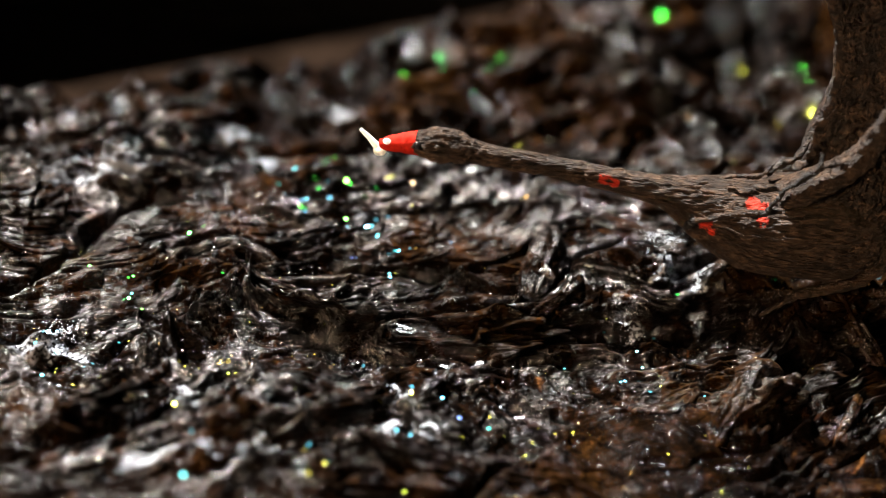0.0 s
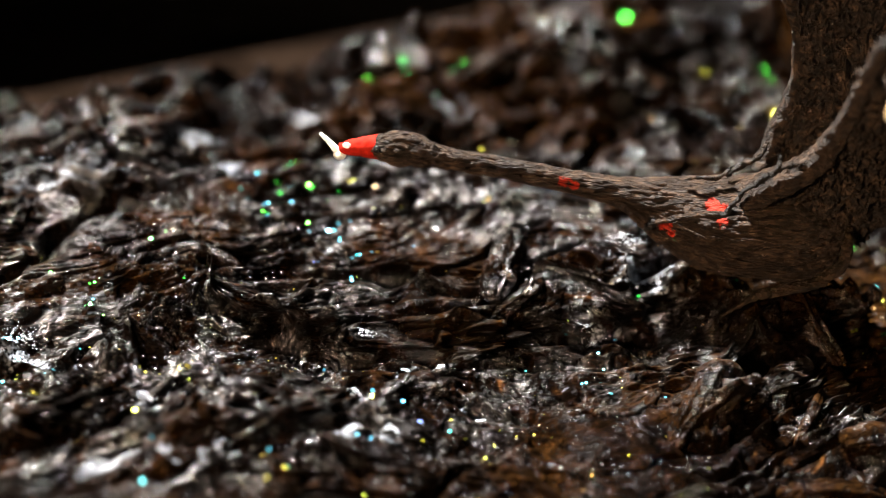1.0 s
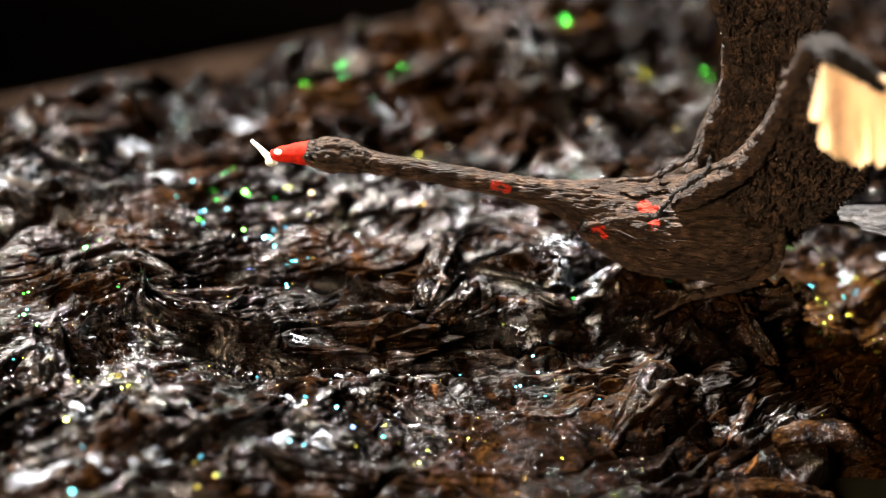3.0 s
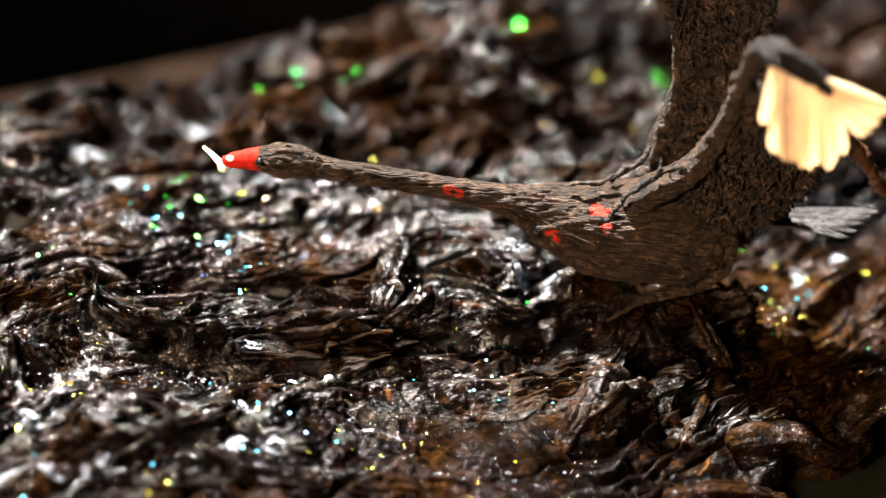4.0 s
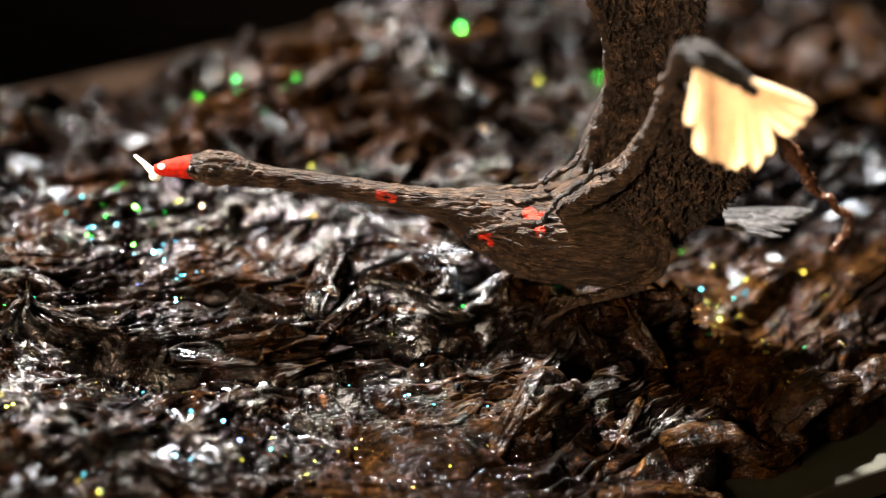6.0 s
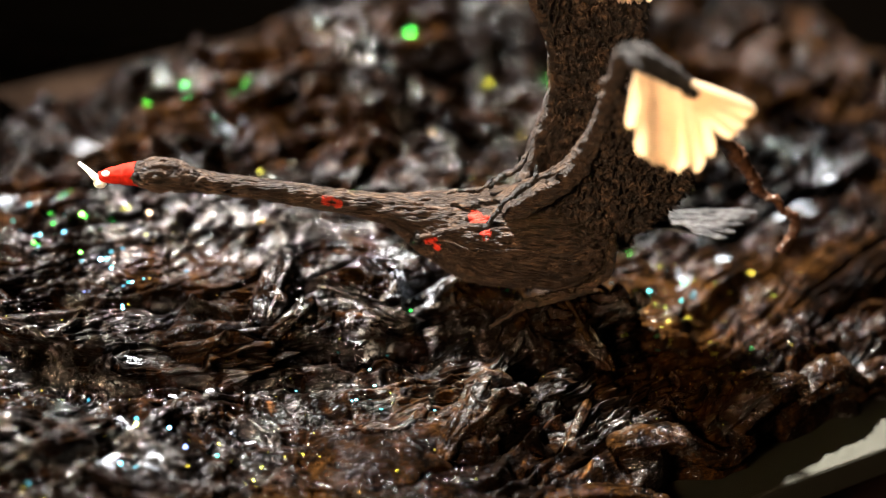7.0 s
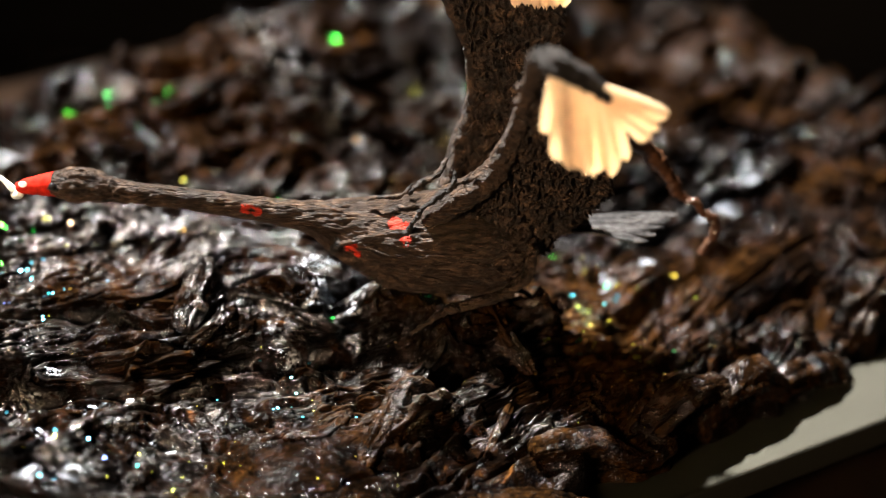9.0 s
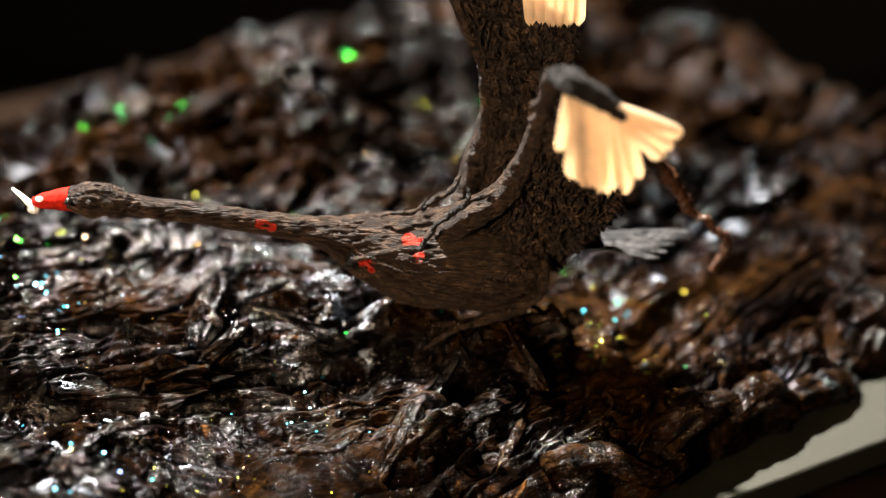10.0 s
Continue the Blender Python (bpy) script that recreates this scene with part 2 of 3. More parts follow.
right = np.clip((PX - 0.015) / 0.025, 0, 1) * np.clip((0.06 - PY) / 0.03, 0, 1)
rough_mask *= 1 - 0.75 * right
height = 0.0020 * broad + 0.0008 * sample(lattice_noise(SHAPE, 0.0115 / CELL, 41), GY + 8 * curl, GX + 8 * stroke)


def lap(n, steep=0.2):
    """Overlapping layers: flat tops that dip a little to a sharp lip."""
    f = n - np.floor(n)
    rise, fall_off = np.clip(f / 0.22, 0, 1), np.clip((1 - f) / steep, 0, 1)
    top = 1 - 0.32 * np.clip((f - 0.22) / (0.78 - steep), 0, 1)
    return top * rise * rise * (3 - 2 * rise) * fall_off * fall_off * (3 - 2 * fall_off) - 0.5


# layers lie like shingles, their lips towards the front
across = PX * math.sin(radians(32)) - PY * math.cos(radians(32))
calm = np.clip(0.55 + 0.5 * lattice_noise(SHAPE, 0.013 / CELL, 61), 0.15, 1)
satin = np.clip(0.5 + 0.55 * lattice_noise(SHAPE, 0.010 / CELL, 62), 0.08, 1.1)
height += 0.0070 * lap(0.55 * sway + 0.10 * wide + 0.03 * stroke + across / 0.019, 0.09) + 0.0011 * calm * lap(0.5 * stroke + 0.05 * hair + across / 0.0065, 0.16) * satin
height += 0.0008 * calm * lap(0.8 * stroke + 0.3, 0.3) + 0.0006 * (0.8 - np.abs(crest)) * calm
height += rough_mask * (0.0009 * (0.7 - np.abs(curl)) + 0.0007 * (0.7 - np.abs(curl2)) + 0.00035 * (0.7 - np.abs(grain)))
far_left = np.clip((PY - 0.055) / 0.05, 0, 1) * np.clip((-0.075 - PX) / 0.05, 0, 1)
height += -0.008 * far_left

back = np.clip((PY - 0.045) / 0.04, 0, 1)
height += back * (0.0024 * (0.75 - np.abs(curl)) + 0.0011 * lattice_noise(SHAPE, 0.0045 / CELL, 31))
# ridges and lumps that stand out: place, half length, half width, heading, height (mm, degrees)
RIDGES = [
    (-115, -27, 20, 3.8, 52, 10.5), (-86, -11, 22, 3.8, -10, 9.5), (-84, -21, 18, 4.5, -8, -5.0), (-104, -18, 6, 2.6, 80, 5.0), (-88, -37, 14, 3.6, -12, 6.5), (-100, -48, 24, 3.4, 26, 4.0),
    (-42, 6, 12, 4.5, 78, 7.5), (-46, -21, 18, 3.4, 26, 5.0), (-18, -17, 16, 4.0, -10, 5.0), (0, -21, 9, 4.5, 70, 7.0), (-20, 14, 14, 4.5, 14, 4.0), (-66, 36, 12, 6, 30, 6.0),
    (60, -6, 14, 3.5, 38, 2.5), (-62, -36, 20, 3.0, 24, 3.0),
]
LUMPS = [
    (-103, -12, 11, 6.5, 25, 7.5), (-1, -25, 7, 5, 65, 3.0),
    (40, -31, 12, 4.5, 12, 3.6), (60, -15, 8, 4.5, 30, 4.2), (77, -2, 7, 5, 35, 4.2), (92, 7, 7, 5, 40, 4.2), (110, 22, 10, 5, 42, 4.5),
    (-39, 128, 20, 13, 10, 8.0), (-50, 100, 12, 8, 40, 5.0), (-130, 48, 18, 9, 30, 4.5), (-74, -19, 5, 4, 0, 4.0), (-128, -48, 9, 6, 40, 6.0),
    (21, 6, 11, 7, 10, 7.0), (8, 1, 17, 6, 8, 3.5), (40, 150, 30, 16, 20, 8.0), (90, 120, 24, 12, 30, 5.0),
]
# broad knife-smoothed places round the tallest folds
quiet = np.maximum(np.exp(-(((PX + 0.095) / 0.036) ** 2) - ((PY + 0.022) / 0.020) ** 2), 0.8 * np.exp(-(((PX + 0.028) / 0.034) ** 2) - ((PY + 0.020) / 0.012) ** 2))
height *= 1 - 0.62 * quiet
warp_x = 0.0022 * curl + 0.0009 * curl2
warp_y = 0.0022 * lattice_noise(SHAPE, 0.006 / CELL, 13) + 0.0009 * lattice_noise(SHAPE, 0.0028 / CELL, 14)
varnished = np.zeros(SHAPE)
for cx, cy, a, b, heading, tall in RIDGES + LUMPS:
    c, s = math.cos(radians(heading)), math.sin(radians(heading))
    ox, oy = PX + warp_x - cx / 1000, PY + warp_y - cy / 1000
    d2 = ((ox * c + oy * s) / (a / 1000)) ** 2 + ((-ox * s + oy * c) / (b / 1000)) ** 2
    swell = np.exp(-1.3 * d2**0.75)
    height += tall / 1000 * swell * (0.8 + 0.22 * (0.7 - np.abs(curl2)) + 0.10 * stroke + 0.1 * grain)
    if cx < 5 and cy < 20:
        varnished = np.maximum(varnished, np.sqrt(swell))
    # ribs run along each ridge
    ribs = np.random.default_rng(cx * 7 + cy + 5000).standard_normal(160)
    height += 0.0008 * np.sqrt(swell) * np.interp((-ox * s + oy * c) / 0.00085 + 80 + 3 * broad, np.arange(160), ribs)

height += (0.00022 + 0.00034 * satin + 0.00018 * right) * (0.8 - np.abs(hair))

# torn dabs pulled up out of the clay: a steep front and a long drawn-out tail
dab_rng = np.random.default_rng(23)
for _ in range(170):
    x, y = dab_rng.uniform(-0.165, 0.085), dab_rng.uniform(-0.07, 0.085)
    a, b, tall = dab_rng.uniform(0.0022, 0.0060), dab_rng.uniform(0.0014, 0.0034), dab_rng.uniform(0.0014, 0.0050)
    j0, i0 = int((x - X0) / CELL), int((y - Y0) / CELL)
    win = np.s_[max(0, i0 - 62):i0 + 62, max(0, j0 - 62):j0 + 62]
    turn = float(theta[min(GH - 1, max(0, i0)), j0]) + dab_rng.normal(0, 0.35) + (math.pi if dab_rng.random() < 0.35 else 0)
    ox, oy = PX[win] + 0.7 * warp_x[win] - x, PY[win] + 0.7 * warp_y[win] - y
    u, v = ox * math.cos(turn) + oy * math.sin(turn), -ox * math.sin(turn) + oy * math.cos(turn)
    u = np.where(u > 0, u / a, u / (2.6 * a))
    peak = np.clip(1 - np.hypot(u, v / b), 0, 1)
    height[win] += tall * peak**1.3 * (1 + 0.2 * grain[win]) * (1 - 0.6 * right[win]) * (1 - 0.8 * quiet[win])

# outline of the clay cake on its tray
edge = 0.0020 * lattice_noise(SHAPE, 0.014 / CELL, 15) + 0.0014 * lattice_noise(SHAPE, 0.004 / CELL, 16)
slope = np.clip((-0.014 - V) / 0.030, 0, 1)
height -= 0.0038 * slope * slope * (3 - 2 * slope)
inside = np.minimum(np.minimum(V - np.interp(U, (0.0, 0.03, 0.05, 0.066, 0.09, 0.118), (-0.0545, -0.0500, -0.0510, -0.0528, -0.0510, -0.0450)), 0.152 - V), (0.186 - U) * 0.9) + edge
corner = np.hypot(np.maximum(U - 0.110, 0), np.maximum(np.abs(V - 0.048) - 0.031, 0))
inside = np.minimum(inside, 0.074 - corner + edge)
FLOOR = -0.0108
fall = np.clip(inside / 0.0075, 0, 1)
height = FLOOR - 0.001 + (height - FLOOR + 0.001) * np.sqrt(fall * (2 - fall))
height[inside < 0] = FLOOR - 0.003


def ground_at(x, y):
    return sample(height, (np.asarray(y) - Y0) / CELL, (np.asarray(x) - X0) / CELL)


def spots(places):
    out = np.zeros(SHAPE)
    for cx, cy, r in places:
        ox, oy = PX + 1.4 * warp_x - cx / 1000, PY + 1.4 * warp_y - cy / 1000
        u, v = 0.85 * ox + 0.53 * oy, -0.53 * ox + 0.85 * oy
        out = np.maximum(out, np.exp(-((u / 1.7) ** 2 + (v / 0.75) ** 2) / (r / 1000) ** 2) * (1 + 0.25 * hair))
    return out


FROST = [
    (-17, 12, 5.5), (-8, 8, 3.0), (-26, 8, 2.5), (-71, -18, 1.8), (-71, -38, 1.6), (-58, 84, 3.5), (-151, 27, 7), (-140, 38, 5), (-117, 61, 4), (-108, 48, 3), (-72, -53, 1.8), (-64, -49, 1.8),
    (-118, -66, 3.0), (-94, -60, 2.5), (-141, -25, 4), (-24, -6, 2.5), (-12, 10, 2.5), (92, 78, 4), (84, 62, 3.5), (60, 34, 1.8), (50, 30, 1.5), (-92, 80, 4),
    (-97, -57, 1.4), (-71, -56, 1.6), (-97, -64, 1.5), (-111, -48, 1.6), (-88, -52, 1.0), (-78, -49, 1.1), (-105, -64, 1.3), (-62, -29, 0.9), (-55, -25, 1.0), (-46, -35, 1.0), (-49, -10, 1.0),
]
frost = np.clip((spots(FROST) - 0.5) * 2.5, 0, 1)
ochre = np.clip(0.03 + 0.38 * lattice_noise(SHAPE, 0.012 / CELL, 17) + 0.85 * np.clip((PX - 0.015) / 0.03, 0, 1) * np.clip((0.085 - PX) / 0.03, 0.12, 1) * np.clip((0.055 - PY) / 0.03, 0.15, 1) + 0.12 * np.clip((-0.02 - PY) / 0.02, 0, 1), 0, 1)


# varnish gloss in random patches, lower at rim, back, front middle and right
rim = np.clip(1 - inside / 0.016, 0, 1)
ochre *= (1 - 0.6 * rim) * (1 - 0.75 * np.exp(-(((PX + 0.012) / 0.026) ** 2) - ((PY + 0.048) / 0.018) ** 2))
gloss_shade = np.clip(0.8 - 0.35 * rim + 0.4 * lattice_noise(SHAPE, 0.016 / CELL, 51) - 0.55 * np.clip((PY - 0.030) / 0.05, 0, 1)
              - 0.75 * np.clip((-0.024 - PY) / 0.012, 0, 1) * np.clip((PX + 0.075) / 0.05, 0, 1) * np.clip((0.03 - PX) / 0.02, 0, 1), 0.12, 1)
gloss_shade = np.maximum(gloss_shade, np.clip(1.3 * varnished, 0, 1))
# coat dimmed in front of the swan to paint in its shadow
gloss_shade *= 1 - 0.55 * np.exp(-(((PX + 0.004) / 0.032) ** 2) - ((PY + 0.036) / 0.020) ** 2)
# right side dulled in place of the wing's shadow; far left and right dulled
gloss_shade *= (1 - 0.6 * right * (1 - rim)) * (1 - 0.4 * far_left) * (1 - 0.6 * np.clip((PX - 0.05) / 0.03, 0, 1) * (1 - rim))


def build_clay():
    step = [Y0]
    while step[-1] < Y1 - 0.002:
        step.append(step[-1] + 0.0003 + max(0.0, step[-1] - 0.025) * 0.004)
    ys = np.array(step)
    xs = np.arange(X0, X1 - 0.001, 0.0003)
    my, mx = np.meshgrid(ys, xs, indexing="ij")
    fy, fx = (my - Y0) / CELL, (mx - X0) / CELL
    z = sample(height, fy, fx)
    inner = np.clip(sample(inside, fy, fx) / 0.006, 0, 1)
    # folds lean over a little
    lean = inner * np.clip(z - 0.001, 0, 0.008)
    vx = mx + 0.35 * lean * sample(lattice_noise(SHAPE, 0.009 / CELL, 21), fy, fx) + inner * 0.0006 * sample(curl2, fy, fx)
    vy = my + 0.35 * lean * sample(lattice_noise(SHAPE, 0.009 / CELL, 22), fy, fx) - 0.50 * lean
    verts = np.stack([vx, vy, z], -1).reshape(-1, 3)
    h, w = my.shape
    keep = sample(inside, fy, fx) > -0.0012
    idx = np.arange(h * w).reshape(h, w)
    quads = np.stack([idx[:-1, :-1], idx[:-1, 1:], idx[1:, 1:], idx[1:, :-1]], -1)
    quads = quads[keep[:-1, :-1] & keep[1:, 1:] & keep[:-1, 1:] & keep[1:, :-1]]
    used, inv = np.unique(quads, return_inverse=True)
    quads = inv.reshape(-1, 4).astype(np.int32)
    verts = verts[used]
    me = bpy.data.meshes.new("clay_cake")
    me.vertices.add(len(verts))
    me.vertices.foreach_set("co", verts.astype(np.float32).ravel())
    me.loops.add(len(quads) * 4)
    me.loops.foreach_set("vertex_index", quads.ravel())
    me.polygons.add(len(quads))
    me.polygons.foreach_set("loop_start", np.arange(0, len(quads) * 4, 4, dtype=np.int32))
    me.polygons.foreach_set("use_smooth", np.ones(len(quads), bool))
    me.update(calc_edges=True)
    me.materials.append(CLAY)
    for name, grid in (("frost", frost), ("ochre", ochre), ("gloss_shade", gloss_shade)):
        at = me.attributes.new(name, "FLOAT", "POINT")
        at.data.foreach_set("value", sample(grid, fy, fx).ravel()[used].astype(np.float32))
    return tagged(new("clay_ground", me), "dark varnished clay dragged into glossy ridges and folds on a tray", "clay base")


CLAY_GROUND = build_clay()


# ---- tray, table, room ----
def slab(name, centre, size, turn, mat, bevel=0.001):
    bm = bmesh.new()
    bmesh.ops.create_cube(bm, size=1)
    bmesh.ops.scale(bm, vec=size, verts=bm.verts)
    bmesh.ops.bevel(bm, geom=bm.edges, offset=bevel, segments=3, affect="EDGES", profile=0.5)
    me = bpy.data.meshes.new(name)
    bm.to_mesh(me)
    bm.free()
    me.materials.append(mat)
    ob = new(name, me)
    ob.matrix_world = pose(*centre, 0, 0, turn)
    return ob


TURN_TRAY = math.degrees(math.atan2(AU[1], AU[0]))


def tray_point(u, v, z):
    return (u * AU[0] - v * AU[1], u * AU[1] + v * AU[0], z)


def fitted(name, centre, size, turn, mat, parent, bevel=0.001):
    ob = slab(name, centre, size, turn, mat, bevel)
    ob.parent = parent
    return ob


TRAY_AT = (-0.08 * 0.8715 - 0.030 * 0.490, -0.08 * 0.490 + 0.030 * 0.8715, FLOOR - 0.004)
tray = slab("tray", (0, 0, 0), (0.42, 0.1796, 0.008), 0, TRAY, 0.001)
for u in (-0.19, 0.19):
    for v in (-0.07, 0.07):
        fitted("foot", (u, v, -0.0098), (0.02, 0.02, 0.0125), 0, TABLE, tray)
tray.matrix_world = pose(*TRAY_AT, 0, 0, 29.4)
tagged(tray, "flat grey hammered metal tray lying on the table", "tray")
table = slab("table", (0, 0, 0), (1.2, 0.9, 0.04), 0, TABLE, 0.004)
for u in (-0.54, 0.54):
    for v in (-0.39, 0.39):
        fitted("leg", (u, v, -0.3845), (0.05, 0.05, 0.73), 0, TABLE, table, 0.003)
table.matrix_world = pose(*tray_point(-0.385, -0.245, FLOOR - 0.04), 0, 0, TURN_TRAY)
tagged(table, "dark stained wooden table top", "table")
# plain near-black walls and floor added to close the place, mostly unseen
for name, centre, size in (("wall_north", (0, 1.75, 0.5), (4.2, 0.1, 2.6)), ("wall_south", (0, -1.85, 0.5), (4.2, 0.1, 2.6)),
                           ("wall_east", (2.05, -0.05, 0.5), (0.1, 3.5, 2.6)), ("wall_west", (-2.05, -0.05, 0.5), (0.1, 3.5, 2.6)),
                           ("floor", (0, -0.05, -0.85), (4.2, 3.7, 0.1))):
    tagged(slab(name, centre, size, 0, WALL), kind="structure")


def build_added_ceiling():
    """An added, unseen roof slab; its invented square opening lets the sun reach the table."""
    outer, inner = (-2.1, -1.9, 2.1, 1.8), (-1.40, 0.20, -0.02, 1.58)
    bm = bmesh.new()
    rings = []
    for z in (1.8, 1.9):
        for x0, y0, x1, y1 in (outer, inner):
            rings.append([bm.verts.new((x, y, z)) for x, y in ((x0, y0), (x1, y0), (x1, y1), (x0, y1))])
    low_out, low_in, top_out, top_in = rings
    for k in range(4):
        n = (k + 1) % 4
        bm.faces.new((low_out[k], low_in[k], low_in[n], low_out[n]))
        bm.faces.new((top_out[k], top_out[n], top_in[n], top_in[k]))
        bm.faces.new((low_out[k], low_out[n], top_out[n], top_out[k]))
        bm.faces.new((low_in[k], top_in[k], top_in[n], low_in[n]))
    bmesh.ops.recalc_face_normals(bm, faces=bm.faces)
    me = bpy.data.meshes.new("added_ceiling")
    bm.to_mesh(me)
    bm.free()
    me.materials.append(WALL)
    return tagged(new("added_ceiling", me), kind="structure")


build_added_ceiling()


# ---- swan figurine: one mesh ----
class Sculpt:
    def __init__(self):
        self.verts, self.faces, self.mats = [], [], []

    def add(self, verts, faces, mat):
        k = len(self.verts)
        self.verts += [tuple(v) for v in verts]
        self.faces += [tuple(i + k for i in f) for f in faces]
        self.mats += [mat] * len(faces) if isinstance(mat, int) else list(mat)

    def grid(self, pts, mat, closed=False):
        h, w, _ = pts.shape
        n = w if closed else w - 1
        faces = [(i * w + j, i * w + (j + 1) % w, (i + 1) * w + (j + 1) % w, (i + 1) * w + j) for i in range(h - 1) for j in range(n)]
        self.add(pts.reshape(-1, 3), faces, mat)


def spline(rows, n):
    """Catmull-Rom through rows of numbers."""
    p = np.array(rows, float)
    p = np.vstack([2 * p[0] - p[1], p, 2 * p[-1] - p[-2]])
    out = []
    seg = len(p) - 3
    for k in range(n):
        t = k / (n - 1) * seg
        i = min(int(t), seg - 1)
        f = t - i
        a, b, c, d = p[i : i + 4]
        out.append(0.5 * (2 * b + (c - a) * f + (2 * a - 5 * b + 4 * c - d) * f**2 + (3 * b - a - 3 * c + d) * f**3))
    return np.array(out)


def fuzz(p, scale, amp, stretch=(1, 1, 1)):
    return amp * noise.fractal(Vector([c * scale * s for c, s in zip(p, stretch)]), 1.0, 2.1, 3)


def groove(p):
    """Narrow incised lines that run along the body, 0 to 1."""
    bend = 1.6 * noise.noise(Vector(p) * 0.11)
    n = noise.noise(Vector((p[0] * 0.09, p[1] * 0.4 + bend, p[2] * 0.55 + bend)))
    m = noise.noise(Vector((p[0] * 0.16 + 9, p[1] * 0.7 + bend, p[2] * 1.05 + bend)))
    return math.exp(-((n / 0.13) ** 2)) + 0.7 * math.exp(-((m / 0.16) ** 2))


def clump(p):
    """Small torn flakes of clay, about -1 to 1."""
    q = Vector(p)
    w = q + 1.1 * noise.noise_vector(q * 0.35)
    a = 1 - 3.2 * abs(noise.noise(Vector((w.x * 0.62, w.y * 0.62, w.z * 0.38))))
    b = 1 - 3.2 * abs(noise.noise(Vector((w.x * 1.5 + 5, w.y * 1.5, w.z * 0.95))))
    return 0.65 * a + 0.35 * b


def tube(sc, rows, rings, sides, mat, rough=0.0, scale=0.6, stretch=(1, 1, 1), upright=True, cap=True, incised=0.0):
    """A loft along rows of (x, y, z, half depth, half height), in mm."""
    r = spline(rows, rings)
    pts = np.zeros((rings, sides, 3))
    for i in range(rings):
        d = Vector(r[min(i + 1, rings - 1), :3] - r[max(i - 1, 0), :3]).normalized()
        side = d.cross(Vector((0, 0, 1))) if upright and abs(d.z) < 0.95 else d.cross(Vector((0, 1, 0)))
        side.normalize()
        up = side.cross(d)
        for j in range(sides):
            a = 2 * math.pi * j / sides
            p = Vector(r[i, :3]) + side * (max(r[i, 3], 0.02) * math.cos(a)) + up * (max(r[i, 4], 0.02) * math.sin(a))
            n = (side * math.cos(a) + up * math.sin(a))
            if rough:
                p += n * fuzz(p, scale, rough, stretch)
            if incised:
                p -= n * (incised * min(1.0, r[i, 4] / 4) * (0.35 if n.z > 0.25 else 1.0) * groove(p))
            pts[i, j] = p
    sc.grid(pts, mat, closed=True)
    if cap:
        for ring in (0, rings - 1):
            sc.add([*pts[ring], r[ring, :3]], [(j, (j + 1) % sides, sides) for j in range(sides)], mat)


def feather(sc, root, tip, width, mat, normal, bend=0.0, thick=0.35, rows=16, cols=7, seed=0):
    """A flat quill with a rounded, frayed end, in mm."""
    root, tip, normal = Vector(root), Vector(tip), Vector(normal).normalized()
    d = tip - root
    across = d.cross(normal).normalized()
    normal = across.cross(d).normalized()
    rng = random.Random(seed)
    nick = [rng.uniform(-0.06, 0.03) for _ in range(cols)]
    layers = []
    for side in (1, -1):
        pts = np.zeros((rows, cols, 3))
        for i in range(rows):
            t = i / (rows - 1)
            w = width * (0.45 + 0.55 * math.sin(min(1, t * 1.4) * math.pi / 2)) * (1 if t < 0.86 else math.sqrt(max(0.12, 1 - ((t - 0.86) / 0.15) ** 2)))
            for j in range(cols):
                s = 2 * j / (cols - 1) - 1
                tt = t * (1 + nick[j] * t)
                p = root + d * tt + across * (s * w / 2) + normal * (bend * math.sin(math.pi * t) + 0.3 * w * (0.5 - abs(s)) * 0.5 + side * thick / 2 + 0.12 * math.sin(s * 9 + seed))
                pts[i, j] = p
        layers.append(pts)
    sc.grid(layers[0], mat)
    sc.grid(layers[1][:, ::-1], mat)
    rim = [np.stack([layers[0][:, 0], layers[1][:, 0]], 1), np.stack([layers[1][:, -1], layers[0][:, -1]], 1), np.stack([layers[1][-1], layers[0][-1]], 1)]
    for strip in rim:
        sc.grid(strip, mat)


def sheet(sc, left, right, n, m, mat, thick, rough, ragged=0.0):
    """A thick plumed surface between two edge curves (mm)."""
    a, b = spline(left, n), spline(right, n)
    face = []
    for side in (1, -1):
        pts = np.zeros((n, m, 3))
        for i in range(n):
            across = Vector(b[i] - a[i])
            along = Vector(a[min(i + 1, n - 1)] - a[max(i - 1, 0)])
            nor = across.cross(along).normalized()
            for j in range(m):
                s = j / (m - 1)
                p = Vector(a[i]) + across * s
                if ragged:
                    p += across.normalized() * ragged * s**4 * noise.noise(Vector((i * 0.45, 0, 3)))
                t = thick * (0.35 + 0.65 * math.sqrt(max(0.0, 1 - s)))
                p += nor * (side * t * 0.5 + 0.8 * math.sin(s * 3.1) + rough * clump(p + nor * side))
                pts[i, j] = p
        face.append(pts)
    sc.grid(face[0], mat)
    sc.grid(face[1][:, ::-1], mat)
    sc.grid(np.stack([face[0][:, -1], face[1][:, -1]], 1), mat)
    sc.grid(np.stack([face[1][:, 0], face[0][:, 0]], 1), mat)
    sc.grid(np.stack([face[1][0], face[0][0]], 1), mat)
    sc.grid(np.stack([face[0][-1], face[1][-1]], 1), mat)


def ball(sc, c, r, mat, squash=(1, 1, 1)):
    pts = np.zeros((9, 14, 3))
    for i in range(9):
        for j in range(14):
            a, b = math.pi * i / 8, 2 * math.pi * j / 14
            pts[i, j] = [c[0] + r * squash[0] * math.sin(a) * math.cos(b), c[1] + r * squash[1] * math.sin(a) * math.sin(b), c[2] + r * squash[2] * math.cos(a)]
    sc.grid(pts, mat, closed=True)


P_, R_, D_, G_, I_, W_, E_, K_, N_ = range(9)


